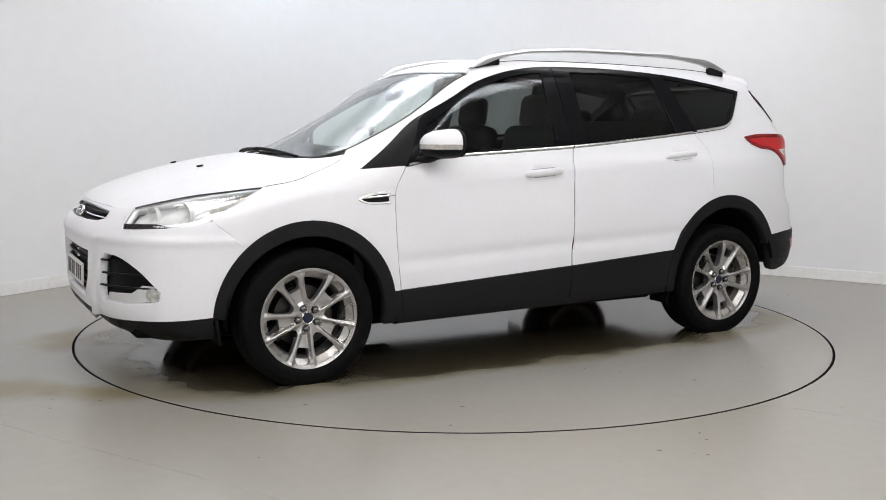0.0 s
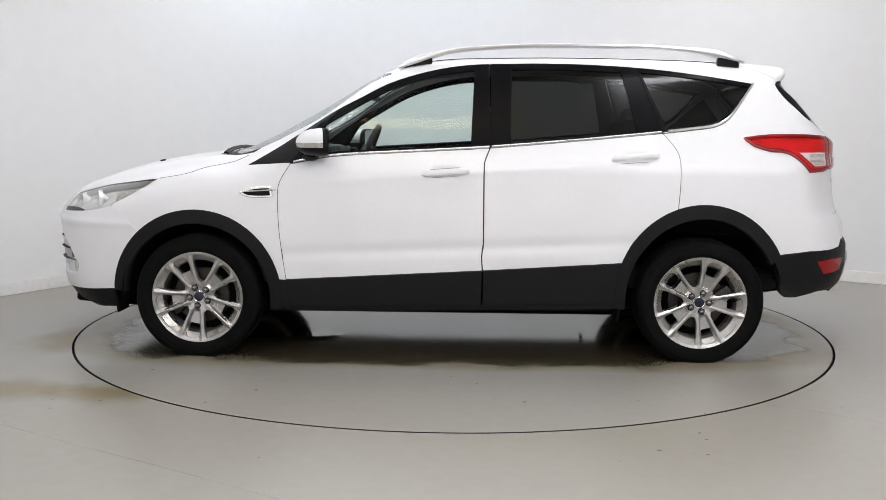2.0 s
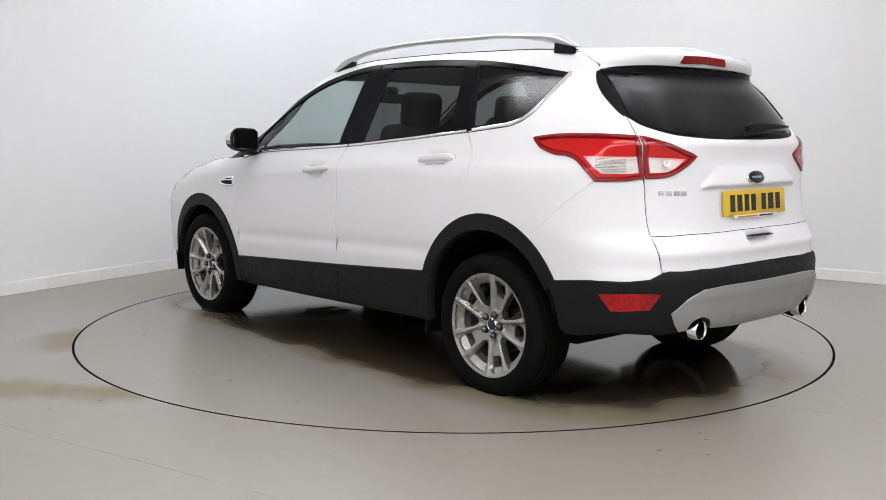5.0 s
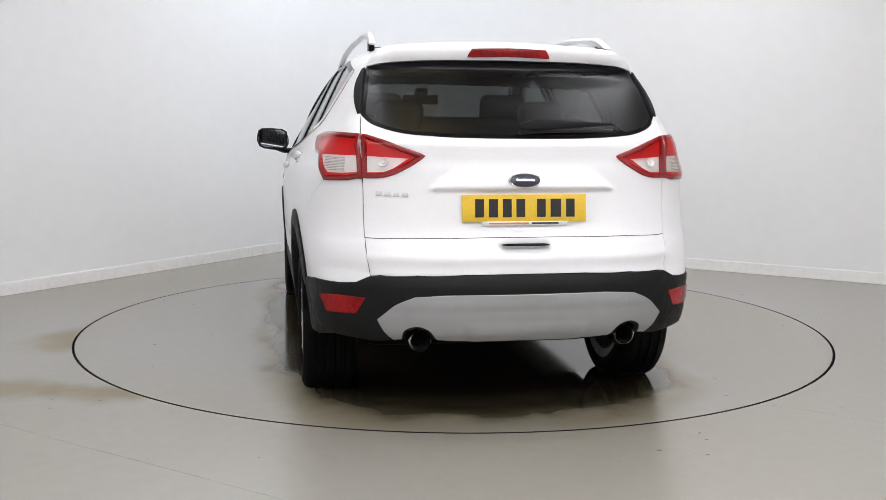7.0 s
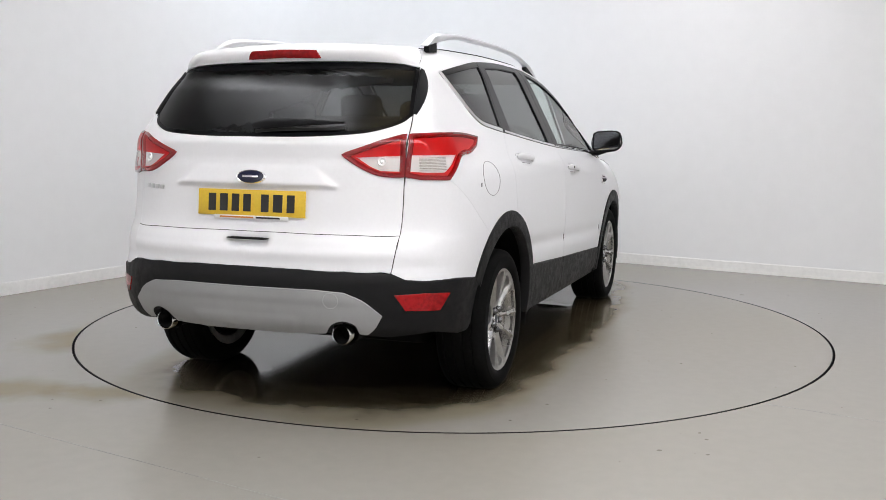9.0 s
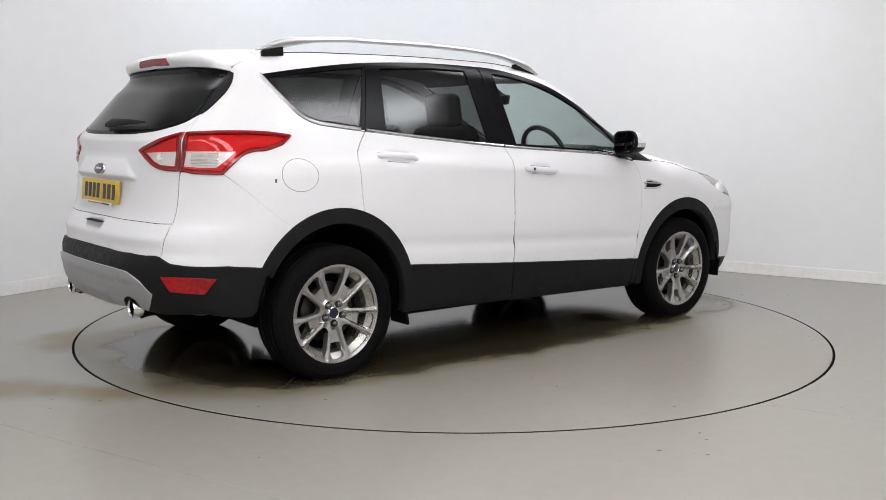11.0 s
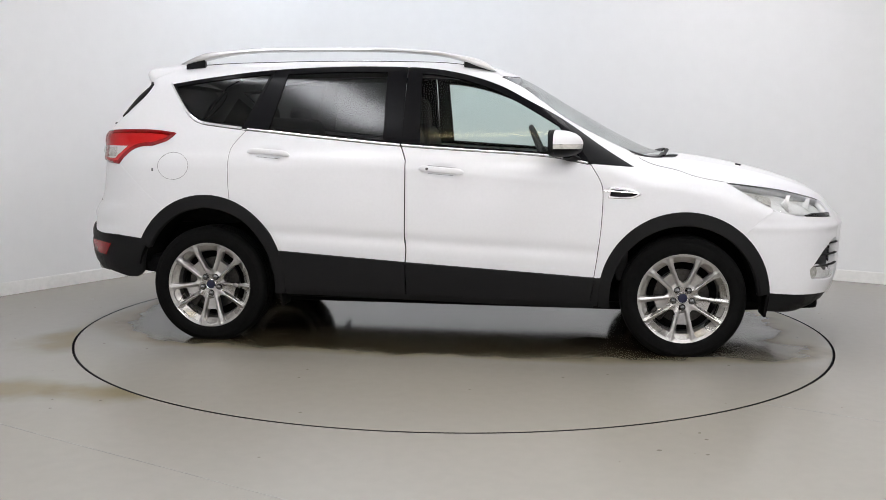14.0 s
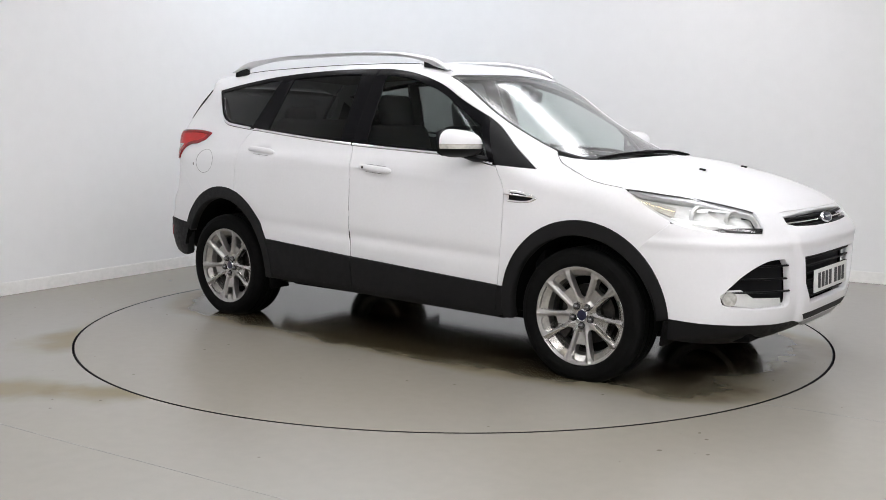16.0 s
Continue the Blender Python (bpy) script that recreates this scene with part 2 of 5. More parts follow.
def room():
    # outline of the floor, inside faces of the walls, with a rounded far corner
    a, b = CORNER + LEFT * 11.5, CORNER + RIGHT * 11.5
    far = a + RIGHT * 11.5
    turn = []
    r = 1.3
    c = CORNER + (LEFT + RIGHT) * r
    for i in range(17):
        f = i / 16
        d = (-RIGHT * math.cos(f * math.pi / 2) - LEFT * math.sin(f * math.pi / 2))
        turn.append(c + d * r)
    # floor sheet: rings from the pit's edge to the walls
    outline = [a] + turn + [b, far]
    n = 192
    inner = [(math.cos(2 * math.pi * i / n) * (DISC_R + GAP), math.sin(2 * math.pi * i / n) * (DISC_R + GAP)) for i in range(n)]
    pts = [Vector(p) for p in inner] + [Vector(p) for p in outline]
    edges = [(i, (i + 1) % n) for i in range(n)] + [(n + i, n + (i + 1) % len(outline)) for i in range(len(outline))]
    vs, _, fs, *_ = delaunay_2d_cdt(pts, edges, [], 2, 1e-6)
    verts = [(v.x, v.y, 0) for v in vs]
    faces = [f for f in fs if max(vs[i].length for i in f) > DISC_R + GAP + 0.01]
    tagged(mesh_object("floor", verts, faces, FLOOR, smooth=False), "worn grey resin floor with stains and hairline joints", "floor", kind="structure")
    # near-black pit: the shade in the gap is put into its colour
    bm = lathe([(0.01, -0.12), (DISC_R + GAP + 0.001, -0.12), (DISC_R + GAP + 0.001, -0.002)], 192, "z")
    tagged(part("pit_bottom", bm, LINER), "bottom of the turntable pit, blackened for the gap's shade", "floor", kind="structure")

    def run(path, lo, hi, depth, name, mat, label, cat):
        """An upright strip with thickness along a path; depth is outwards."""
        verts, faces = [], []
        for i, p in enumerate(path):
            d = (path[min(i + 1, len(path) - 1)] - path[max(i - 1, 0)]).normalized()
            out = Vector((-d.y, d.x))
            q = p + out * depth
            verts += [(p.x, p.y, lo), (p.x, p.y, hi), (q.x, q.y, hi), (q.x, q.y, lo)]
        for i in range(len(path) - 1):
            for j in range(4):
                k = (j + 1) % 4
                faces.append((4 * i + j, 4 * i + k, 4 * i + 4 + k, 4 * i + 4 + j))
        faces += [(0, 1, 2, 3), tuple(4 * (len(path) - 1) + j for j in (3, 2, 1, 0))]
        bm = bmesh.new()
        me = bpy.data.meshes.new("tmp")
        me.from_pydata(verts, [], faces)
        bm.from_mesh(me)
        return tagged(part(name, bm, mat), label, cat, kind="structure")

    run([a] + turn + [b], -0.05, CEILING, 0.2, "wall_north", WALL, "white painted studio walls meeting in a rounded corner", "wall")
    run([b, far], -0.05, CEILING, 0.2, "wall_east", WALL, "plain white painted wall", "wall")
    run([far, a], -0.05, CEILING, 0.2, "wall_south", WALL, "plain white painted wall", "wall")
    run([a] + turn + [b], 0.001, 0.088, -0.014, "baseboard", SKIRT, "white painted skirting board with scuffs", "baseboard")
    run([a] + turn + [b], 0.088, 0.094, -0.010, "trim", SKIRT, "thin rounded cap of the skirting", "trim")
    bm = bmesh.new()
    vs = [bm.verts.new((p.x, p.y, z)) for z in (CEILING, CEILING + 0.15) for p in (a, CORNER, b, far)]
    bm.faces.new(vs[:4]), bm.faces.new(vs[4:])
    for i in range(4):
        bm.faces.new((vs[i], vs[(i + 1) % 4], vs[4 + (i + 1) % 4], vs[4 + i]))
    tagged(part("ceiling", bm, CEIL), "plain white ceiling", "ceiling", kind="structure")

    # hairline joints in the floor, raised as thin dark fillets
    for p, q in (((-1.95, -2.17), (-0.2, -3.21)), ((1.42, -1.80), (3.4, -3.02))):
        p, q = Vector(p), Vector(q)
        d = (q - p).normalized()
        path = []
        for i in range(41):
            w = p + (q - p) * i / 40
            wob = 0.004 * noise.noise(Vector((w.x * 3, w.y * 3, 0)))
            path.append((w.x - d.y * wob, w.y + d.x * wob, 0.0))
        joint = tube(path, 0.0022, 0.0012, 6)
        tagged(part("floor_joint", joint, JOINT), "hairline crack in the resin floor", "crack", kind="structure")


JOINT = material("joint_filler", (0.20, 0.195, 0.18), 0.7, grain=0.2, scale=80)
# near black, to paint the shade in the gap round the disc
EDGE = material("disc_edge", (0.006, 0.006, 0.006), 0.8, grain=0.2, scale=40, ior=1.2)
LAMP = glowing("light_panel", (1.0, 0.985, 1.005), 7.1)
STRIP_LAMP = glowing("bright_light_strip", (0.97, 0.98, 1.03), 13.6)
WARM_LAMP = glowing("warm_light_strip", (1.0, 0.80, 0.42), 7.0)
BACK_LAMP = glowing("soft_light_strip", (0.96, 0.98, 1.05), 6.0)
BACK_BRIGHT = glowing("brighter_light_strip", (0.99, 0.98, 1.02), 12.0)
COOL_LAMP = glowing("cool_fill_panel", (0.90, 0.98, 1.08), 6.5)


def ceiling_lights():
    first = new("ceiling_light")
    part("frame", box((1.08, 3.9, 0.05), (0, 0, 0.0), bevel=0.008), SILVER, first)
    part("diffuser", box((1.0, 3.8, 0.02), (0, 0, -0.022), bevel=0.004), LAMP, first, "glowing white diffuser")
    tagged(first, "long white fill panel added under the ceiling", "ceiling light", "ceiling lights")
    # fill panels added out of view, to light the car's near side
    spots = [(1.2, -4.4, 90), (-2.7, -6.0, 90), (0.9, -6.8, 90), (4.2, -5.4, 90)]
    first.matrix_basis = pose(*spots[0][:2], CEILING - 0.03, 0, 0, spots[0][2])
    for x, y, a in spots[1:]:
        copy_thing(first, pose(x, y, CEILING - 0.03, 0, 0, a))
    # added panel out of view that keeps up the overall light level
    over = new("ceiling_light")
    part("frame", box((0.60, 3.9, 0.05), bevel=0.008), SILVER, over)
    part("diffuser", box((0.52, 3.8, 0.02), (0, 0, -0.022), bevel=0.004), LAMP, over, "glowing white diffuser")
    over.matrix_basis = pose(0.3, 0.4, CEILING - 0.03, 0, 0, 90)
    tagged(over, "slim white fill panel added above the car", "ceiling light", "ceiling lights")
    # narrow bright strips in a ring above the turntable
    strip = new("ceiling_light")
    part("frame", box((0.42, 1.98, 0.05), bevel=0.008), SILVER, strip)
    part("diffuser", box((0.34, 1.90, 0.02), (0, 0, -0.022), bevel=0.004), STRIP_LAMP, strip, "glowing white diffuser")
    tagged(strip, "narrow bright light strip above the turntable", "ceiling light", "ceiling lights")
    ring = [(-1.75, -1.55, 40), (1.85, -1.45, -42)]
    strip.matrix_basis = pose(*ring[0][:2], CEILING - 0.03, 0, 0, ring[0][2])
    for x, y, a in ring[1:]:
        copy_thing(strip, pose(x, y, CEILING - 0.03, 0, 0, a))
    for x, y, a, lamp in ((-1.45, 1.75, -50, BACK_LAMP), (1.75, 1.5, 50, BACK_BRIGHT)):
        soft = new("ceiling_light")
        part("frame", box((0.38, 1.58, 0.05), bevel=0.008), SILVER, soft)
        part("diffuser", box((0.30, 1.50, 0.02), (0, 0, -0.022), bevel=0.004), lamp, soft, "glowing white diffuser")
        tagged(soft, "dimmer light strip above the turntable's far side", "ceiling light", "ceiling lights")
        soft.matrix_basis = pose(x, y, CEILING - 0.03, 0, 0, a)
    warm = new("ceiling_light")
    part("frame", box((0.22, 1.28, 0.05), bevel=0.008), SILVER, warm)
    part("diffuser", box((0.16, 1.20, 0.02), (0, 0, -0.022), bevel=0.004), WARM_LAMP, warm, "glowing yellowish diffuser")
    warm.matrix_basis = pose(-0.25, -2.62, CEILING - 0.03, 0, 0, 90)
    tagged(warm, "short warm yellow light strip above the turntable", "ceiling light", "ceiling lights")
    # a cooler, shorter panel, added out of view to brighten the rounded corner
    cool = new("ceiling_light")
    part("frame", box((0.78, 1.88, 0.05), bevel=0.008), SILVER, cool)
    part("diffuser", box((0.70, 1.80, 0.02), (0, 0, -0.022), bevel=0.004), COOL_LAMP, cool, "glowing bluish diffuser")
    cool.matrix_basis = pose(-0.75, 2.75, CEILING - 0.03, 0, 0, 75)
    tagged(cool, "short bluish fill panel added above the rounded corner", "ceiling light", "ceiling lights")


room()
ceiling_lights()

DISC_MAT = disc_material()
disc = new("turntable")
tagged(disc, "round grey turntable floor disc, wet and with painted shade beneath the car", "turntable")
part("deck", lathe([(0.0005, 0.0), (DISC_R - 0.004, 0.0)], 192, "z"), DISC_MAT, disc, "grey resin deck with wet patches and the car's shade painted in")
part("edge_ring", lathe([(DISC_R - 0.004, 0.0), (DISC_R - 0.002, 0.0), (DISC_R, -0.002), (DISC_R, -0.06), (DISC_R - 0.004, -0.06)], 192, "z", closed=True), EDGE, disc, "edge ring blackened for the gap's shade")

# ---- the car's outer surface, as one smooth closed form ----
def curve(*pts):
    """A smooth monotone curve through pairs (u, v)."""
    p = sorted(pts)
    u, v = np.array([a for a, _ in p], float), np.array([b for _, b in p], float)
    h, d = np.diff(u), np.diff(v) / np.diff(u)
    m = np.zeros(len(u))
    m[0], m[-1] = d[0], d[-1]
    for i in range(1, len(u) - 1):
        if d[i - 1] * d[i] > 0:
            a, b = 2 * h[i] + h[i - 1], h[i] + 2 * h[i - 1]
            m[i] = (a + b) / (a / d[i - 1] + b / d[i])

    def f(q):
        q = np.asarray(q, float)
        c = np.clip(q, u[0], u[-1])
        i = np.clip(np.searchsorted(u, c) - 1, 0, len(u) - 2)
        t = (c - u[i]) / h[i]
        r = (v[i] * (1 + 2 * t) * (1 - t) ** 2 + m[i] * h[i] * t * (1 - t) ** 2
             + v[i + 1] * t * t * (3 - 2 * t) + m[i + 1] * h[i] * t * t * (t - 1))
        return r + np.where(q < u[0], (q - u[0]) * m[0], 0) + np.where(q > u[-1], (q - u[-1]) * m[-1], 0)
    return f


TOP = curve((-2.4, 1.50), (-1.95, 1.585), (-1.7, 1.615), (-1.2, 1.634), (-0.6, 1.645), (-0.1, 1.638), (0.2, 1.616), (0.36, 1.570),
            (0.8, 1.328), (1.1, 1.168), (1.22, 1.118), (1.32, 1.099), (1.5, 1.076), (1.8, 1.019), (2.0, 0.960), (2.12, 0.912), (2.22, 0.835), (2.4, 0.66))
CROWN = curve((-2.4, 0.035), (-1.7, 0.035), (-1.2, 0.023), (-0.1, 0.023), (0.1, 0.030), (0.4, 0.058), (0.7, 0.088), (1.1, 0.072), (1.35, 0.04), (1.8, 0.06), (2.4, 0.08))
HALF = curve((0.15, 0.82), (0.3, 0.868), (0.45, 0.886), (0.6, 0.897), (0.75, 0.900), (0.9, 0.893), (1.0, 0.885), (1.05, 0.872),
             (1.1, 0.847), (1.2, 0.802), (1.35, 0.728), (1.5, 0.652), (1.65, 0.575))
REAR = curve((0.2, -2.08), (0.36, -2.19), (0.42, -2.235), (0.5, -2.255), (0.6, -2.258), (0.66, -2.24), (0.70, -2.238), (0.75, -2.225),
             (0.80, -2.195), (0.86, -2.18), (0.96, -2.168), (1.06, -2.16), (1.11, -2.152), (1.16, -2.152), (1.20, -2.13), (1.28, -2.062),
             (1.4, -1.955), (1.50, -1.865), (1.535, -1.885), (1.575, -1.895), (1.65, -1.80))
FRONT = curve((0.16, 1.98), (0.22, 2.08), (0.28, 2.19), (0.36, 2.24), (0.45, 2.258), (0.6, 2.262), (0.7, 2.262), (0.78, 2.25), (0.86, 2.215), (1.0, 2.10))
SOFT = curve((-2.4, 0.10), (-1.5, 0.12), (0.1, 0.12), (0.5, 0.07), (1.1, 0.07), (1.4, 0.13), (2.4, 0.16))


def smax(a, b, k):
    h = np.maximum(k - np.abs(a - b), 0) / k
    return np.maximum(a, b) + h * h * k / 4


def field(x, y, z):
    """Below zero inside the car's skin, about the distance in metres near it."""
    x, z, a = np.asarray(x, float), np.asarray(z, float), np.abs(y)
    s = (TOP(x + 0.004) - TOP(x - 0.004)) / 0.008
    top = (z - TOP(x) + CROWN(x) * (a / 0.6) ** 2) / np.sqrt(1 + s * s)
    w = HALF(z) - 0.12 * np.maximum(-1.2 - x, 0) ** 2 - 0.10 * np.maximum(x - 1.2, 0) ** 2
    f = smax((a - w) * 0.95, top, SOFT(x))
    n = np.sqrt(1 + (2.6 * a ** 3) ** 2)
    f = smax(f, (REAR(z) + 0.65 * a ** 4 - x) / n, 0.05)
    f = smax(f, (x - FRONT(z) + 0.64 * a ** 4) / n, 0.06)
    return smax(f, 0.20 - z, 0.05)


def root(at, lo, hi):
    """Where field(at(s)) turns from below to above zero between lo and hi."""
    for _ in range(34):
        mid = (lo + hi) / 2
        inside = field(*at(mid)) < 0
        lo, hi = np.where(inside, mid, lo), np.where(inside, hi, mid)
    return (lo + hi) / 2

# ---- panels cut from the car's skin ----
def grad(p, e=0.002):
    x, y, z = p[:, 0], p[:, 1], p[:, 2]
    g = np.stack([field(x + e, y, z) - field(x - e, y, z), field(x, y + e, z) - field(x, y - e, z), field(x, y, z + e) - field(x, y, z - e)], 1)
    return g / np.maximum(np.linalg.norm(g, axis=1, keepdims=True), 1e-9)


X_F, X_R, Z_R = 1.25, -1.25, 1.05   # axes about which the wrapped nose and tail panels are laid out


def flat(kind, p):
    """Layout coordinates of points (x, y, z) for a kind of panel."""
    p = np.atleast_2d(np.asarray(p, float))
    if kind == "side":
        return p[:, [0, 2]]
    if kind == "top":
        return p[:, [0, 1]]
    if kind == "nose":
        return np.stack([np.arctan2(p[:, 1], p[:, 0] - X_F), p[:, 2]], 1)
    if kind == "tail":
        return np.stack([np.arctan2(p[:, 1], X_R - p[:, 0]), p[:, 2]], 1)
    return np.stack([np.arctan2(X_R - p[:, 0], p[:, 2] - Z_R) * 0.8, p[:, 1]], 1)      # gate


def lift(kind, q):
    """Points of the skin at layout coordinates."""
    u, v = q[:, 0], q[:, 1]
    o = np.zeros(len(q))
    at = {"side": lambda s: (u, s, v), "top": lambda s: (u, v, s),
          "nose": lambda s: (X_F + s * np.cos(u), s * np.sin(u), v),
          "tail": lambda s: (X_R - s * np.cos(u), s * np.sin(u), v),
          "gate": lambda s: (X_R - s * np.sin(u / 0.8), v, Z_R + s * np.cos(u / 0.8))}[kind]
    lo, hi = {"side": (0.15, 1.05), "top": (0.6, 1.8), "nose": (0.1, 1.6), "tail": (0.1, 1.6), "gate": (0.1, 1.5)}[kind]
    s = root(at, o + lo, o + hi)
    return np.stack([np.broadcast_to(a, o.shape) for a in at(s)], 1)


def smooth_line(pts, n=6):
    """A Catmull-Rom line through points."""
    p = [np.array(a, float) for a in pts]
    if len(p) < 3:
        return p
    p = [2 * p[0] - p[1]] + p + [2 * p[-1] - p[-2]]
    out = []
    for i in range(1, len(p) - 2):
        for k in range(n):
            t = k / n
            out.append(0.5 * (2 * p[i] + (p[i + 1] - p[i - 1]) * t + (2 * p[i - 1] - 5 * p[i] + 4 * p[i + 1] - p[i + 2]) * t * t
                              + (3 * p[i] - p[i - 1] - 3 * p[i + 1] + p[i + 2]) * t ** 3))
    return out + [p[-2]]


def dense(loop, step):
    out = []
    for a, b in zip(loop, loop[1:] + loop[:1]):
        n = max(1, int(math.ceil(np.linalg.norm(b - a) / step)))
        out += [a + (b - a) * k / n for k in range(n)]
    return out


def shrink(loop, d):
    """The loop moved inwards by d."""
    p = np.array(loop)
    area = np.sum(p[:, 0] * np.roll(p[:, 1], -1) - np.roll(p[:, 0], -1) * p[:, 1])
    e = np.roll(p, -1, 0) - p
    e /= np.maximum(np.linalg.norm(e, axis=1, keepdims=True), 1e-9)
    n = np.stack([-e[:, 1], e[:, 0]], 1) * (1 if area > 0 else -1)
    m = n + np.roll(n, 1, 0)
    m /= np.maximum((m * m).sum(1, keepdims=True) / 2, 0.35)
    return list(p + m * d)


def inside(q, loop):
    x, y, c = q[:, 0], q[:, 1], np.zeros(len(q), bool)
    p = np.array(loop)
    for (x0, y0), (x1, y1) in zip(p, np.roll(p, -1, 0)):
        if y0 != y1:
            c ^= ((y0 > y) != (y1 > y)) & (x < (x1 - x0) * (y - y0) / (y1 - y0) + x0)
    return c


def far_from(q, loop, d):
    """Points that lie at least d from a finely stepped loop."""
    p = np.array(loop)
    ok = np.ones(len(q), bool)
    for k in range(0, len(q), 400):
        c = q[k:k + 400]
        ok[k:k + 400] = ((c[:, None] - p[None]) ** 2).sum(2).min(1) > d * d
    return ok


def sheet(loop, holes=(), step=0.03):
    """Triangles that fill a loop, less its holes."""
    loops = [dense(list(l), step * 0.8) for l in (loop, *holes)]
    p = np.array(loops[0])
    gx, gy = np.arange(p[:, 0].min(), p[:, 0].max(), step), np.arange(p[:, 1].min(), p[:, 1].max(), step * 0.87)
    g = np.array([(x + (step / 2 if j % 2 else 0), y) for j, y in enumerate(gy) for x in gx]).reshape(-1, 2)
    keep = inside(g, loops[0])
    for h in loops[1:]:
        keep &= ~inside(g, h)
    g = g[keep]
    for l in loops:
        g = g[far_from(g, l, step * 0.55)] if len(g) else g
    pts, edges, n = [], [], 0
    for l in loops:
        edges += [(n + i, n + (i + 1) % len(l)) for i in range(len(l))]
        pts += [Vector(a) for a in l]
        n += len(l)
    pts += [Vector(a) for a in g]
    vs, _, fs, *_ = delaunay_2d_cdt(pts, edges, [], 2, 1e-7)
    vs = np.array([tuple(v) for v in vs])
    c = np.array([vs[list(f)].mean(0) for f in fs])
    ok = inside(c, loops[0])
    for h in loops[1:]:
        ok &= ~inside(c, h)
    keep = [tuple(f) for f, k in zip(fs, ok) if k]
    return vs, keep


def panel(name, kind, loop, mat, parent, holes=(), step=0.03, off=0.0, thick=0.012, label="", flip=False, bulge=None, gap=0.0, edge=0.0015):
    """A panel of the car's skin with folded edges. loop and holes hold layout points; flip mirrors it to the other side."""
    loop = [np.array(a, float) for a in loop]
    if gap:
        loop = shrink(loop, gap)
    vs, fs = sheet(loop, [[np.array(a, float) for a in h] for h in holes], step)
    p = lift(kind, vs)
    nrm = grad(p)
    d = np.full(len(p), off)
    if bulge:
        d = d + bulge(vs, p)
    p = p + nrm * d[:, None]
    if bulge:
        f = np.array(fs)
        cr = np.cross(p[f[:, 1]] - p[f[:, 0]], p[f[:, 2]] - p[f[:, 0]])
        cr *= np.sign((cr * nrm[f[:, 0]]).sum(1, keepdims=True))
        acc = np.zeros_like(p)
        for i in range(3):
            np.add.at(acc, f[:, i], cr)
        nrm = acc / np.maximum(np.linalg.norm(acc, axis=1, keepdims=True), 1e-12)
    # outward winding
    a, b, c = (p[[f[i] for f in fs]] for i in range(3))
    if (np.cross(b - a, c - a) * nrm[[f[0] for f in fs]]).sum() < 0:
        fs = [f[::-1] for f in fs]
    count = {}
    for f in fs:
        for i, j in zip(f, f[1:] + f[:1]):
            count[(i, j)] = 1
    rim = [(i, j) for i, j in count if (j, i) not in count]
    verts, normals, faces = list(p), list(nrm), list(fs)
    if thick:
        out = {}
        for i, j in rim:
            t = np.cross(p[j] - p[i], nrm[i])
            t /= max(np.linalg.norm(t), 1e-9)
            for k in (i, j):
                out[k] = out.get(k, 0) + t
        ring = {}
        for k, t in out.items():
            t = t / max(np.linalg.norm(t), 1e-9)
            m = (nrm[k] + t) / 1.4142
            ring[k] = len(verts)
            verts += [p[k], p[k] + t * edge - nrm[k] * edge, p[k] + t * edge - nrm[k] * thick]
            normals += [nrm[k], m, t]
        for i, j in rim:
            a, b = ring[i], ring[j]
            faces += [(a, a + 1, b + 1, b), (a + 1, a + 2, b + 2, b + 1)]
    verts, normals = np.array(verts), np.array(normals)
    if flip:
        verts = verts * (1, -1, 1)
        normals = normals * (1, -1, 1)
        faces = [f[::-1] for f in faces]
    return mesh_object(name, verts, faces, mat, parent, label, normals=normals)


def join(*lines):
    out = []
    for l in lines:
        for a in l:
            if not out or np.linalg.norm(np.array(a) - out[-1]) > 1e-4:
                out.append(np.array(a, float))
    if np.linalg.norm(out[0] - out[-1]) < 1e-4:
        out.pop()
    return out


def arch(x0, z0, a, b, lo, hi, n=20):
    """Part of a wheel arch's ellipse, angles in degrees from forward over the top."""
    return [(x0 + a * math.cos(radians(lo + (hi - lo) * i / n)), z0 + b * math.sin(radians(lo + (hi - lo) * i / n))) for i in range(n + 1)]


def front_arch(lo, hi):
    return arch(1.345, 0.33, 0.452, 0.46, lo, hi)


def rear_arch(lo, hi):
    return arch(-1.345, 0.345, 0.455, 0.495, lo, hi)


car = new("car")
tagged(car, "white compact crossover car on the wet turntable", "car")

# ---- side lines (x, z) ----
BELT = smooth_line([(0.83, 1.048), (0.6, 1.088), (0.2, 1.112), (-0.222, 1.137), (-0.7, 1.178), (-1.125, 1.220)])
BELT_Q = smooth_line([(-1.125, 1.220), (-1.30, 1.240), (-1.41, 1.258), (-1.485, 1.300), (-1.56, 1.388), (-1.632, 1.482)])
DLO_TOP = smooth_line([(1.062, 1.034), (0.9, 1.135), (0.675, 1.289), (0.465, 1.402), (0.315, 1.478), (0.133, 1.537), (-0.052, 1.572), (-0.238, 1.585), (-0.61, 1.588), (-1.02, 1.567),
                       (-1.37, 1.524), (-1.632, 1.482)])
SEAM_A = smooth_line([(0.83, 1.048), (0.885, 0.955), (0.90, 0.88), (0.895, 0.71), (0.88, 0.56), (0.862, 0.424)])
SEAM_B = smooth_line([(-0.222, 1.137), (-0.196, 1.07), (-0.190, 1.02), (-0.19, 0.72), (-0.19, 0.63), (-0.182, 0.56), (-0.187, 0.484)])
SEAM_C = smooth_line([(-1.125, 1.220), (-1.18, 1.155), (-1.212, 1.09), (-1.214, 0.94), (-1.205, 0.820)])
SILL_TOP = [(0.908, 0.423), (0.862, 0.424), (-0.187, 0.484), (-0.912, 0.532)]
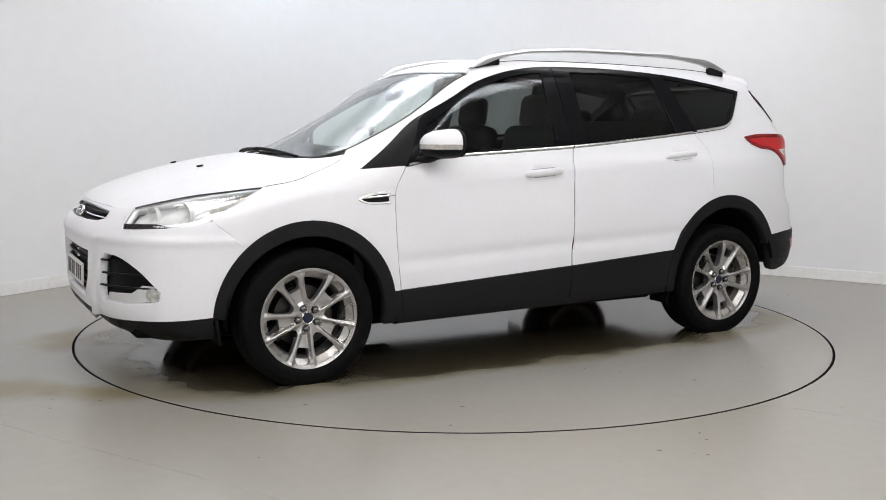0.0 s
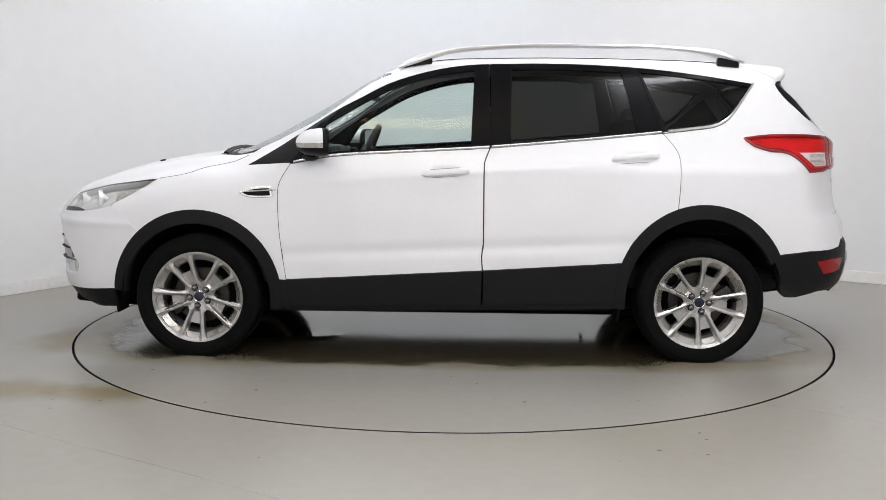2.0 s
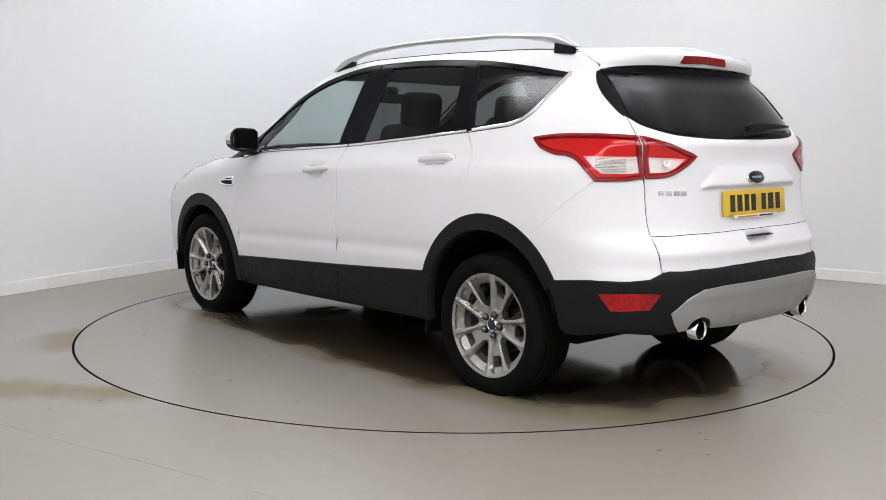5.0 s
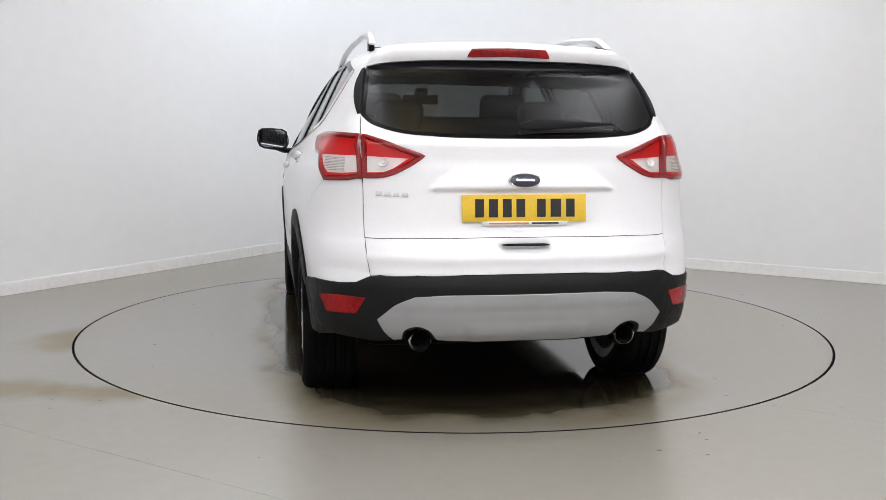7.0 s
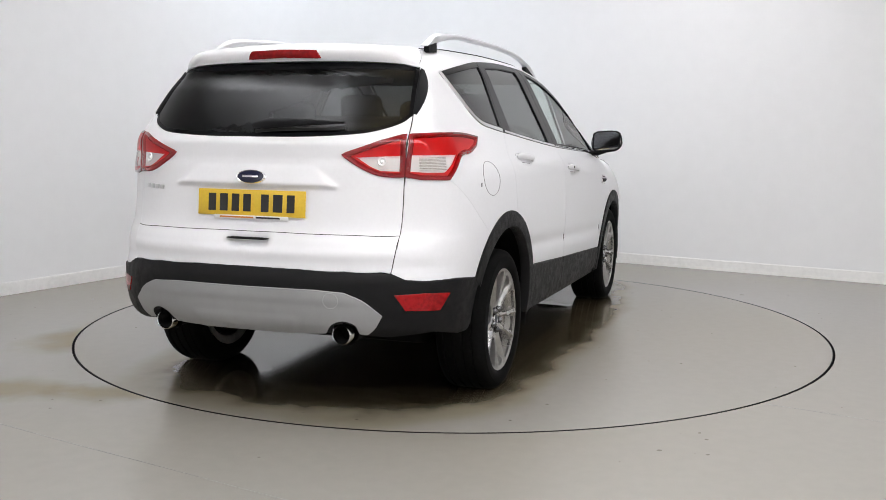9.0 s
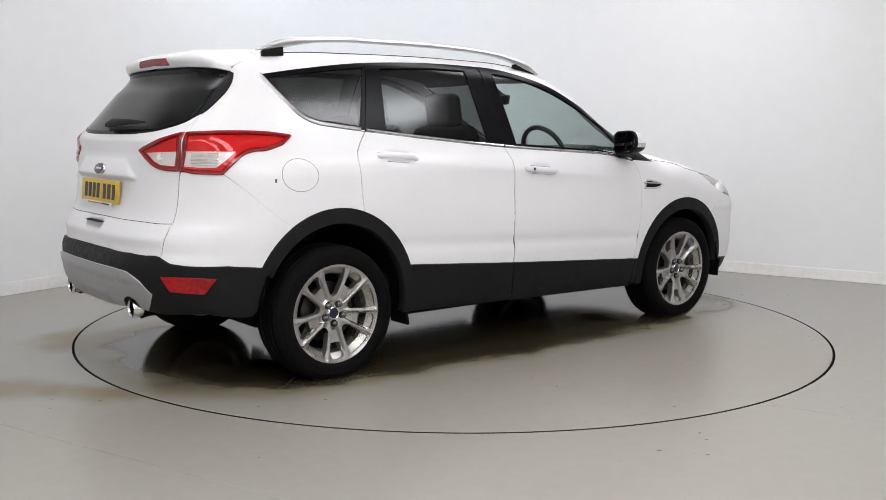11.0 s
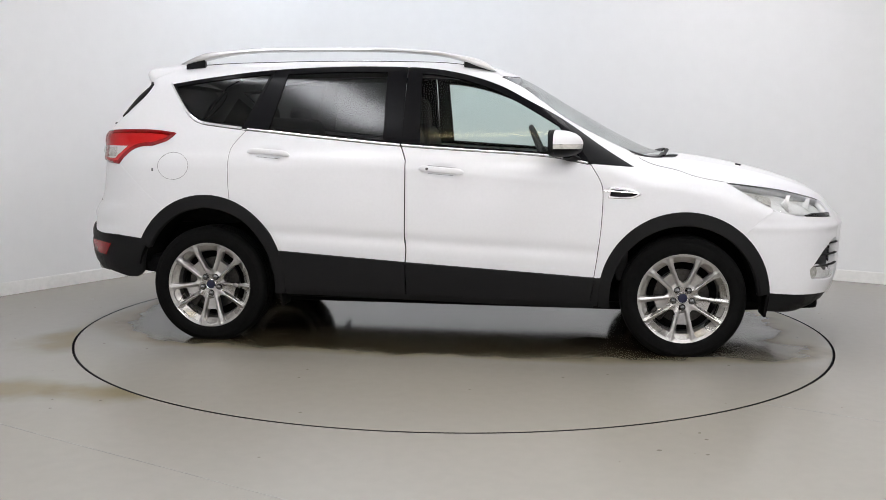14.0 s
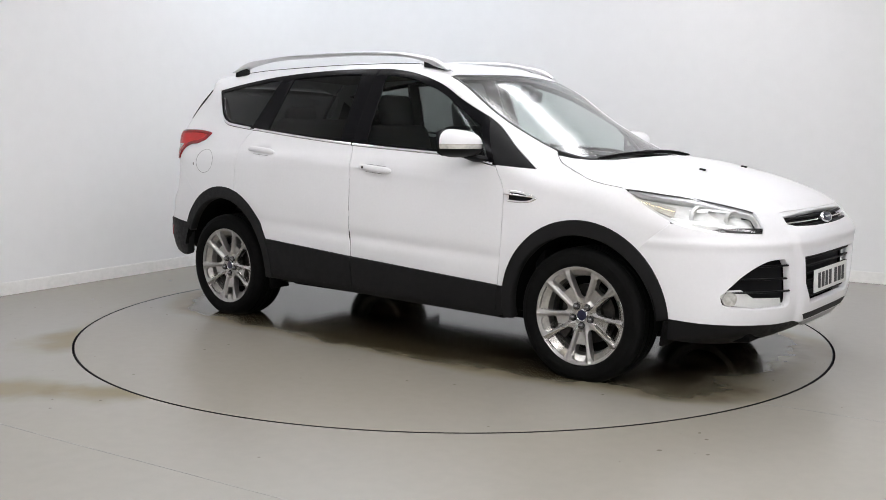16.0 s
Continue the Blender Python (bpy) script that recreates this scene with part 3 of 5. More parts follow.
GATE_SIDE = smooth_line([(-1.60, 0.535, 1.58), (-1.70, 0.583, 1.54), (-1.80, 0.612, 1.45), (-1.94, 0.642, 1.292), (-2.005, 0.652, 1.20), (-2.048, 0.648, 1.03), (-2.085, 0.645, 0.80), (-2.152, 0.628, 0.632)])
GATE_SIDE = [tuple(a) for a in lift("gate", flat("gate", GATE_SIDE))]
ROOF_Y = 0.535
ROOF_SIDE = [tuple(a) for a in lift("top", np.array([(x, ROOF_Y) for x in np.linspace(0.30, -1.58, 40)]))]
HOOD_SIDE = smooth_line([(1.06, 0.63), (1.12, 0.69), (1.20, 0.735), (1.27, 0.80), (1.345, 0.835), (1.44, 0.842), (1.54, 0.83)])
HOOD_SIDE = [tuple(a) for a in lift("top", np.array(HOOD_SIDE))]
LAMP_TOP = [tuple(a) for a in lift("top", np.array(smooth_line([(1.54, 0.83), (1.724, 0.767), (1.901, 0.681), (2.085, 0.583)])))]
LAMP_LOW = smooth_line([(1.54, 0.83, 0.964), (1.687, 0.856, 0.873), (1.81, 0.853, 0.811), (1.871, 0.84, 0.792), (1.991, 0.787, 0.774), (2.152, 0.627, 0.762)])
LAMP_IN = [(2.152, 0.627, 0.762), (2.147, 0.612, 0.792), tuple(LAMP_TOP[-1])]
LAMP_LOW = [tuple(lift("side", np.array([(a[0], a[2])]))[0]) if a[0] < 1.9 else tuple(a) for a in LAMP_LOW]
SCREEN_SIDE = smooth_line([(0.318, 0.592), (0.45, 0.612), (0.62, 0.62), (0.8, 0.618), (0.96, 0.61), (1.04, 0.60)])
SCREEN_TOP = smooth_line([(0.318, 0.592), (0.375, 0.35), (0.398, 0.0), (0.375, -0.35), (0.318, -0.592)])
SCREEN_BASE = smooth_line([(1.04, -0.60), (1.20, -0.50), (1.262, -0.30), (1.29, 0.0), (1.262, 0.30), (1.20, 0.50), (1.04, 0.60)])


def xz(line):
    return [(a[0], a[2]) for a in line]


def xy(line):
    return [(a[0], a[1]) for a in line]


def near(line, x):
    return min(line, key=lambda a: abs(a[0] - x))


def inset(loop, d):
    return shrink([np.array(a, float) for a in loop], d)


def door_shape(q, p):
    """Handle pockets, a faint shoulder crease and the tucked lower door."""
    x, z = q[:, 0], q[:, 1]
    d = 0.0
    for hx, hz in ((0.015, 1.002), (-0.975, 1.080)):
        d = d - 0.014 * np.exp(-(((x - hx) / 0.065) ** 4 + ((z - hz) / 0.030) ** 4))
    line = 0.994 - 0.073 * x
    fade = np.clip((0.86 - x) / 0.35, 0, 1) * np.clip((x + 1.20) / 0.15, 0, 1)
    below = line - z
    ridge = np.where(below > 0, np.exp(-np.abs(below) / 0.060), np.exp(-np.abs(below) / 0.075))
    d = d + 0.0075 * fade * ridge
    return d - 0.007 * np.exp(-((z - 0.60 + 0.04 * x) / 0.035) ** 2)


def body_side(flip):
    L = "right" if flip else "left"
    # one-piece side: screen pillar, roof edge, rear quarter
    screen = [tuple(a) for a in lift("top", np.array(SCREEN_SIDE))]
    pillar_foot = [screen[-1], HOOD_SIDE[0]]
    bump_seam = smooth_line([(-1.598, 0.763), (-1.70, 0.84), (-1.80, 0.93), (-1.905, 1.020)])
    gate = [a for a in GATE_SIDE if a[2] > 1.03]
    loop = join(xz([HOOD_SIDE[0]]), xz(screen[::-1]), xz(ROOF_SIDE), xz(gate), [(-2.046, 1.028), (-1.905, 1.020)], bump_seam[::-1],
                rear_arch(123.8, 72), SEAM_C[::-1], BELT_Q, DLO_TOP[::-1])
    panel("body_side", "side", loop, PAINT, car, gap=0.0018, flip=flip)
    # wing
    loop = join(xz(HOOD_SIDE), xz([a for a in LAMP_LOW if a[0] <= 1.80]), [(1.80, 0.806), (1.72, 0.74), (1.644, 0.672)], front_arch(48, 168), [(0.862, 0.424)],
                SEAM_A[::-1], [(1.062, 1.034)])
    panel("front_wing", "side", loop, PAINT, car, gap=0.0018, flip=flip)
    # doors
    front = panel("front_door", "side", join(BELT[:19], SEAM_B, SILL_TOP[2:0:-1], SEAM_A[::-1]), PAINT, car, gap=0.005, flip=flip, step=0.013, bulge=door_shape)
    rear = panel("rear_door", "side", join(BELT[18:], SEAM_C, rear_arch(72, 22), [(-0.912, 0.532), (-0.187, 0.484)], SEAM_B[::-1]), PAINT, car, gap=0.005, flip=flip, step=0.013, bulge=door_shape)
    # window frames and panes
    top = DLO_TOP
    sail = join([(0.83, 1.048), (1.062, 1.034)], [a for a in top if a[0] > 0.67], [(0.67, 1.292), (0.80, 1.09)])
    panel("sail_panel", "side", sail, TRIM_BLACK, car, gap=0.001, flip=flip, label="black plastic mirror corner")
    f_top = [a for a in top if -0.215 < a[0] < 0.67]
    f_loop = join([(0.67, 1.292)], f_top, [(-0.215, 1.583), (-0.222, 1.137)], BELT[:19][::-1], [(0.80, 1.09)])
    f_glass = smooth_line([(0.655, 1.255), (0.45, 1.372), (0.3, 1.448), (0.12, 1.508), (-0.03, 1.538), (-0.135, 1.548)]) + [(-0.120, 1.15)] + [(0.2, 1.130), (0.58, 1.108), (0.775, 1.075)]
    panel("window_frame", "side", f_loop, GLOSS_BLACK, front, holes=[f_glass], gap=0.001, flip=flip, step=0.025)
    panel("window_pane", "side", f_glass, CLEAR, front, off=-0.008, thick=0, flip=flip, label="clear door glass").visible_shadow = False
    r_top = [a for a in top if -1.003 < a[0] < -0.222]
    r_loop = join([(-0.222, 1.137), (-0.222, 1.584)], r_top, [(-1.003, 1.568), (-1.125, 1.220)], BELT[18:][::-1])
    r_glass = [(-0.325, 1.156), (-0.335, 1.556)] + smooth_line([(-0.335, 1.556), (-0.6, 1.558), (-0.925, 1.543)])[1:] + [(-1.0, 1.215)] + [(-0.7, 1.190)]
    panel("window_frame", "side", r_loop, GLOSS_BLACK, rear, holes=[r_glass], gap=0.0015, flip=flip, step=0.025)
    panel("window_pane", "side", r_glass, PRIVACY, rear, off=-0.008, thick=0, flip=flip, label="dark privacy glass").visible_shadow = False
    q_top = [a for a in top if a[0] < -1.008]
    q_loop = join([(-1.008, 1.567)], q_top, BELT_Q[::-1])
    q_glass = inset(join([(-1.022, 1.545), (-1.15, 1.533), (-1.37, 1.505), (-1.605, 1.470)], smooth_line([(-1.56, 1.40), (-1.475, 1.310), (-1.40, 1.272), (-1.30, 1.257)]), [(-1.148, 1.238)]), 0.002)
    q = panel("quarter_window", "side", q_loop, GLOSS_BLACK, car, holes=[q_glass], gap=0.001, flip=flip, step=0.025)
    panel("window_pane", "side", q_glass, PRIVACY, q, off=-0.006, thick=0, flip=flip, label="dark privacy glass").visible_shadow = False
    # bright strip along the belt
    s = -1 if flip else 1

    def strip(line, owner, w, ends=None):
        if ends:
            xs = np.linspace(ends[0], ends[1], 16)
            line = [(x, float(np.interp(-x, [-a[0] for a in line], [a[1] for a in line]))) for x in xs]
        p = lift("side", np.array(line))
        n = grad(p)
        p = p + n * 0.004
        part("belt_strip", tube([(a[0], s * a[1], a[2]) for a in p], 0.0035, w, 8), CHROME, owner, "bright chrome strip")

    strip(BELT, front, 0.006, (0.815, -0.2165))
    strip(BELT, rear, 0.006, (-0.2275, -1.121))
    strip(BELT_Q[1:], q, 0.0085)
    # lower door cladding and sill
    panel("cladding", "side", join([(0.862, 0.421), (-0.184, 0.481), (-0.18, 0.30), (0.84, 0.283)]), CLADDING, front, off=0.006, thick=0.02, gap=0.001, flip=flip, label="grained black lower cladding")
    panel("cladding", "side", join([(-0.192, 0.481), (-0.905, 0.528), (-0.90, 0.315), (-0.19, 0.30)]), CLADDING, rear, off=0.006, thick=0.02, gap=0.001, flip=flip, label="grained black lower cladding")
    panel("sill", "side", join([(0.84, 0.281), (-0.18, 0.297), (-0.92, 0.313), (-0.94, 0.285), (0.1, 0.262), (0.86, 0.250)]), CLADDING, car, off=-0.004, thick=0.05, flip=flip)
    panel("sill_end", "side", join([(0.893, 0.425), (0.8655, 0.4235), (0.845, 0.283), (0.850, 0.262), (0.884, 0.270)]), CLADDING, car, off=0.006, thick=0.02, gap=0.001, flip=flip)
    # wheel arch mouldings
    for (x0, z0, a, b), (lo, hi) in (((1.345, 0.33, 0.452, 0.46), (4, 188)), ((-1.345, 0.345, 0.455, 0.495), (-6, 153))):
        ring = join(arch(x0, z0, a + 0.002, b + 0.002, lo, hi, 40), arch(x0, z0 - 0.01, a - 0.050, b - 0.054, hi, lo, 40))
        panel("arch_moulding", "side", ring, CLADDING, car, off=0.010, thick=0.05, flip=flip, step=0.02, edge=0.005, label="grained black wheel arch moulding")
    for x0, z0, r, sweep in ((1.345, 0.335, 0.405, 192), (-1.345, 0.345, 0.425, 174)):
        bm = bmesh.new()
        rows = []
        for i in range(33):
            t = radians(-6 + sweep * i / 32)
            rows.append([bm.verts.new((x0 + r * math.cos(t), s * yy, z0 + r * math.sin(t))) for yy in (0.50, 0.80, 0.875)])
        for p, q2 in zip(rows, rows[1:]):
            for j in range(2):
                bm.faces.new((p[j], p[j + 1], q2[j + 1], q2[j]))
        bm.faces.new([row[0] for row in rows])
        part("wheel_well", bm, LINER, car)


body_side(False)
body_side(True)

# ---- roof, windscreen, bonnet ----
def mirrored(line):
    """A line from +y to the middle and on to -y."""
    return list(line) + [(a[0], -a[1], *a[2:]) for a in line[::-1]]


roof_rear = [(-1.60, 0.52), (-1.625, 0.3), (-1.635, 0.0)]
roof_loop = join(xy(ROOF_SIDE), mirrored(roof_rear)[1:-1], [(a[0], -a[1]) for a in ROOF_SIDE[::-1]], [(0.318, -0.592)], SCREEN_TOP[::-1])
panel("roof", "top", roof_loop, PAINT, car, step=0.04, gap=0.0015, label="white roof skin")
screen_loop = join(SCREEN_TOP, [(a[0], -a[1]) for a in SCREEN_SIDE], SCREEN_BASE, SCREEN_SIDE[::-1])
band = inset(screen_loop, 0.016)
ws = panel("windscreen", "top", inset(screen_loop, 0.003), RUBBER, car, holes=[band], off=-0.004, step=0.03, thick=0.006, label="black printed windscreen border")
panel("windscreen_pane", "top", band, SCREEN, ws, off=-0.004, thick=0, step=0.04, label="clear windscreen glass").visible_shadow = False
cowl_front = [(a[0] + 0.085, a[1]) for a in SCREEN_BASE]
cowl_front[0], cowl_front[-1] = (1.062, -0.632), (1.062, 0.632)
panel("scuttle", "top", join(SCREEN_BASE, cowl_front[::-1]), TRIM_BLACK, car, off=-0.018, thick=0.03, step=0.03, label="black plastic scuttle")
hood_front = smooth_line([(2.085, 0.583), (2.125, 0.52), (2.152, 0.44), (2.178, 0.25), (2.19, 0.0)])
hood_loop = join(cowl_front, xy(HOOD_SIDE), xy(LAMP_TOP), mirrored(hood_front), [(a[0], -a[1]) for a in LAMP_TOP[::-1]], [(a[0], -a[1]) for a in HOOD_SIDE[::-1]])


def bonnet_ridge(q, p):
    """Two soft ridges that run from the screen to the grille."""
    y = np.abs(q[:, 1])
    line = 0.56 - 0.17 * np.clip((q[:, 0] - 1.25) / 0.95, 0, 1)
    return 0.007 * np.exp(-((y - line) / 0.05) ** 2) + 0.004 * np.tanh((line - y) / 0.03)


panel("bonnet", "top", hood_loop, PAINT, car, step=0.03, gap=0.002, bulge=lambda q, p: bonnet_ridge(q, p) - 0.002, label="white bonnet")

# ---- nose ----
def nose(line):
    return [tuple(a) for a in flat("nose", line)]


hood_edge = lift("top", np.array(hood_front))
upper = nose(lift("side", np.array([(1.644, 0.672), (1.72, 0.74), (1.80, 0.806)]))) + nose([a for a in LAMP_LOW if a[0] > 1.81]) + nose(LAMP_IN[1:]) + nose(hood_edge)
lower = nose([(2.24, 0.0, 0.335), (2.225, 0.25, 0.335), (2.185, 0.50, 0.335), (2.06, 0.715, 0.345), (1.93, 0.81, 0.352), (1.79, 0.845, 0.362)])
ledge = [nose([(x, lift("side", np.array([(x, z)]))[0][1], z)])[0] for x, z in front_arch(5, 46)]
left_loop = join(ledge, upper)
loop = join(left_loop, [(-a[0], a[1]) for a in left_loop[::-1]], [(-a[0], a[1]) for a in lower[::-1]], lower)
fog = smooth_line(nose([(2.02, 0.78, 0.486), (2.044, 0.762, 0.511), (2.106, 0.703, 0.585), (2.171, 0.615, 0.638), (2.215, 0.515, 0.648)])) + \
    smooth_line(nose([(2.228, 0.478, 0.60), (2.232, 0.458, 0.45), (2.221, 0.48, 0.415)])) + smooth_line(nose([(2.143, 0.647, 0.415), (2.046, 0.758, 0.430), (2.025, 0.775, 0.455)]))
up_gr = join(nose([(2.24, 0.0, 0.776), (2.236, 0.2, 0.778), (2.21, 0.39, 0.786), (2.185, 0.445, 0.802), (2.145, 0.43, 0.836), (2.165, 0.25, 0.846), (2.19, 0.0, 0.851)]),
             [(-a[0], a[1]) for a in nose([(2.165, 0.25, 0.846), (2.145, 0.43, 0.836), (2.185, 0.445, 0.802), (2.21, 0.39, 0.786), (2.236, 0.2, 0.778)])])
low_gr = nose([(2.247, 0.385, 0.650), (2.247, 0.36, 0.52), (2.25, 0.28, 0.415)])
low_gr = low_gr + [(-a[0], a[1]) for a in low_gr[::-1]]


def chin(q, p):
    """The bumper's centre stands proud between the grilles and its lower edge."""
    y, z = np.abs(p[:, 1]), p[:, 2]
    return 0.020 / (1 + np.exp((y - 0.435 + (0.65 - z) * 0.25) / 0.007)) * np.clip((0.80 - z) / 0.05, 0, 1) + 0.006 * np.exp(-((z - 0.715) / 0.02) ** 2)


bumper = panel("front_bumper", "nose", loop, PAINT, car, holes=[fog, [(-a[0], a[1]) for a in fog[::-1]], up_gr, low_gr], step=0.013, gap=0.0015, bulge=chin, thick=0.035, label="white front bumper")


def grille(name, hole, bars, z0, z1, owner, depth=0.035, chrome=()):
    back = panel(name, "nose", hole, TRIM_BLACK, owner, off=-depth, thick=0, step=0.04, label="black grille backing")
    h = np.array(hole)
    for k in range(bars):
        z = z0 + (z1 - z0) * k / max(bars - 1, 1)
        us = np.linspace(h[:, 0].min(), h[:, 0].max(), 200)
        ok = us[inside(np.stack([us, np.full(200, z)], 1), hole)]
        if len(ok) < 3:
            continue
        q = np.stack([np.linspace(ok.min(), ok.max(), 24), np.full(24, z)], 1)
        p = lift("nose", q)
        p = p - grad(p) * 0.012
        part("grille_bar", tube(p, 0.010, 0.006 if k not in chrome else 0.007, 8), CHROME if k in chrome else TRIM_BLACK, back, "chrome grille bar" if k in chrome else "")
    return back


grille("upper_grille", up_gr, 3, 0.79, 0.828, bumper, chrome=(1,))
grille("lower_grille", low_gr, 6, 0.44, 0.63, bumper, 0.05)
for flip in (False, True):
    hole = [(-a[0], a[1]) for a in fog[::-1]] if flip else fog
    g = grille("fog_grille", hole, 0, 0, 1, bumper, 0.045)
    for z in (0.615, 0.555, 0.495):
        q = np.stack([np.linspace(0.42, 0.78 - (0.615 - z) * -0.9, 16) * (-1 if flip else 1), np.full(16, z)], 1)
        q = q[inside(q, hole)]
        p = lift("nose", q)
        p = p - grad(p) * np.linspace(0.002, 0.03, len(p))[:, None]
        part("grille_bar", tube(p, 0.010, 0.005, 8), TRIM_BLACK, g)
    lamp = nose([(2.02, 0.78, 0.482), (2.044, 0.762, 0.508), (2.099, 0.709, 0.511), (2.14, 0.655, 0.470), (2.215, 0.505, 0.462), (2.221, 0.484, 0.418), (2.143, 0.645, 0.418), (2.046, 0.756, 0.434)])
    lamp = [(-a[0], a[1]) for a in lamp[::-1]] if flip else lamp
    fl = panel("fog_lamp", "nose", inset(lamp, 0.002), REFLECTOR, bumper, off=-0.022, thick=0, step=0.03, label="silver fog lamp bezel")
    panel("lens", "nose", inset(lamp, 0.002), LENS, fl, off=-0.006, thick=0, step=0.03, label="clear lamp lens").visible_shadow = False
    round_lamp = nose([(2.06, 0.742, 0.466)])[0]
    p = lift("nose", np.array([(round_lamp[0] * (-1 if flip else 1), round_lamp[1])]))[0]
    n = grad(p[None])[0]
    bm = lathe([(0.001, 0.004), (0.014, 0.002), (0.026, -0.006), (0.033, -0.006), (0.036, -0.016)], 24, "x")
    bulb = part("fog_bulb", bm, FROST, fl, "round frosted fog light")
    bulb.matrix_basis = Matrix.Translation(p - n * 0.012) @ Vector((1, 0, 0)).rotation_difference(Vector(n)).to_matrix().to_4x4()
# black lip below the bumper, with a silver bar
left_low = nose([(1.79, 0.82, 0.255), (1.93, 0.77, 0.24), (2.04, 0.66, 0.23), (2.12, 0.45, 0.222), (2.14, 0.0, 0.215)])
lip_loop = join(lower, left_low, [(-a[0], a[1]) for a in left_low[::-1]], [(-a[0], a[1]) for a in lower[::-1]])
panel("front_lip", "nose", lip_loop, CLADDING, car, off=-0.006, thick=0.03, gap=0.001, step=0.03, label="grained black lower bumper lip")
slot = nose([(2.24, 0.34, 0.372), (2.24, 0.30, 0.343)])
panel("lower_slot", "nose", slot + [(-a[0], a[1]) for a in slot[::-1]], TRIM_BLACK, car, off=0.0215, thick=0.02, step=0.03, label="black lower air slot")
bar = nose([(2.24, 0.315, 0.342), (2.24, 0.24, 0.300)])
panel("skid_bar", "nose", bar + [(-a[0], a[1]) for a in bar[::-1]], SILVER, car, off=0.016, thick=0.03, step=0.03, label="silver skid bar")

# ---- tail ----
def gate(line):
    return [tuple(a) for a in flat("gate", line)]


def tail(line):
    return [tuple(a) for a in flat("tail", line)]


def mirror_v(line):
    return [(a[0], -a[1]) for a in line[::-1]]


tailgate = new("tailgate")
tailgate.parent = car
tailgate["label"] = "white tailgate with dark glass"
g_side = gate(GATE_SIDE)
roof_cut = gate(lift("top", np.array(roof_rear)))
glass_top = gate(lift("tail", np.array(smooth_line(tail([(-1.745, 0.604, 1.494), (-1.80, 0.50, 1.504), (-1.855, 0.30, 1.511), (-1.865, 0.0, 1.514)]), 5))))
glass_low = smooth_line(gate([(-1.945, 0.643, 1.288), (-2.0, 0.60, 1.245), (-2.07, 0.50, 1.213), (-2.105, 0.36, 1.199), (-2.118, 0.2, 1.193), (-2.12, 0.0, 1.192)]))
up_side = [a for a in g_side if a[0] < glass_top[0][0]]
low_side = [a for a in g_side if a[0] > glass_low[0][0]]
mid_side = [a for a in g_side if glass_top[0][0] <= a[0] <= glass_low[0][0]]
sp = join(up_side, glass_top)
panel("spoiler", "gate", join(roof_cut[::-1], sp, mirror_v(sp), mirror_v(roof_cut[::-1])), PAINT, tailgate, gap=0.003, thick=0.03, step=0.012, label="white roof spoiler")
gl = join(glass_top[::-1], mid_side, glass_low)
gl_loop = join(gl, mirror_v(gl))
gl_in = inset(gl_loop, 0.016)
rear_screen = panel("rear_screen", "gate", gl_loop, GLOSS_BLACK, tailgate, holes=[gl_in], off=-0.004, gap=0.002, thick=0.01, step=0.03, label="black printed rear screen border")
panel("rear_window_pane", "gate", gl_in, REAR_PRIVACY, rear_screen, off=-0.005, thick=0, step=0.04, label="dark privacy glass").visible_shadow = False
for flip in (False, True):
    m0, f = np.array(mid_side), np.linspace(0, 1, len(mid_side))
    a, b2 = m0 + np.stack([0 * f, 0 * f + 0.003], 1), m0 + np.stack([0 * f, 0.007 + 0.026 * np.sin(math.pi * np.clip(f * 0.9 + 0.06, 0, 1))], 1)
    vane = [tuple(v) for v in a] + [tuple(v) for v in b2[::-1]]
    panel("side_vane", "gate", mirror_v(vane) if flip else vane, TRIM_BLACK, tailgate, off=0.006, thick=0.02, step=0.015, edge=0.004, label="black plastic vane beside the glass")
bottom = gate(lift("tail", np.array(tail([(-2.17, 0.60, 0.641), (-2.22, 0.45, 0.643), (-2.245, 0.25, 0.645), (-2.25, 0.0, 0.645)]))))
low = join(glass_low[::-1], low_side, bottom)


def gate_shape(q, p):
    """The plate recess with its sharp upper brow, the lower step and the handle pocket."""
    y, z = np.abs(p[:, 1]), p[:, 2]
    w = 0.39 - (z - 0.98) * 1.2
    sg = lambda v: 1 / (1 + np.exp(-v))
    brow = sg((z - 0.985) / 0.0025) * np.clip((1.075 - z) / 0.09, 0, 1) * sg((w - y) / 0.006)
    swell = np.exp(-((z - 0.715) / 0.022) ** 2)
    pocket = sg((0.10 - y) / 0.008) * sg((0.772 - z) / 0.002) * sg((z - 0.745) / 0.008)
    return 0.022 * brow + 0.006 * swell - 0.028 * pocket


panel("gate_skin", "gate", join(low, mirror_v(low)), PAINT, tailgate, gap=0.004, thick=0.02, step=0.009, bulge=gate_shape)

def ribs(loop, kind, owner, lo, hi):
    """Fine upright ribs moulded into a clear lens."""
    h = np.array(loop)
    u0, u1 = h[:, 0].min(), h[:, 0].max()
    for k in range(9):
        z = 1.058 + 0.050 * k / 8
        q = np.array([(u0 + (u1 - u0) * (lo + (hi - lo) * f), z) for f in np.linspace(0, 1, 6)])
        q = q[inside(q, loop)]
        if len(q) > 2:
            p = lift(kind, q)
            part("lens_rib", tube(p + grad(p) * 0.0125, 0.0014, 0.0018, 5), FROST, owner)


def facets(q, p):
    """Stepped reflector facets behind the lens."""
    return 0.004 * np.abs(np.mod(p[:, 2] * 38 + 0.6 * np.abs(p[:, 1]), 1.0) - 0.5) + 0.004 * np.sin(p[:, 1] * 45 + p[:, 0] * 30)


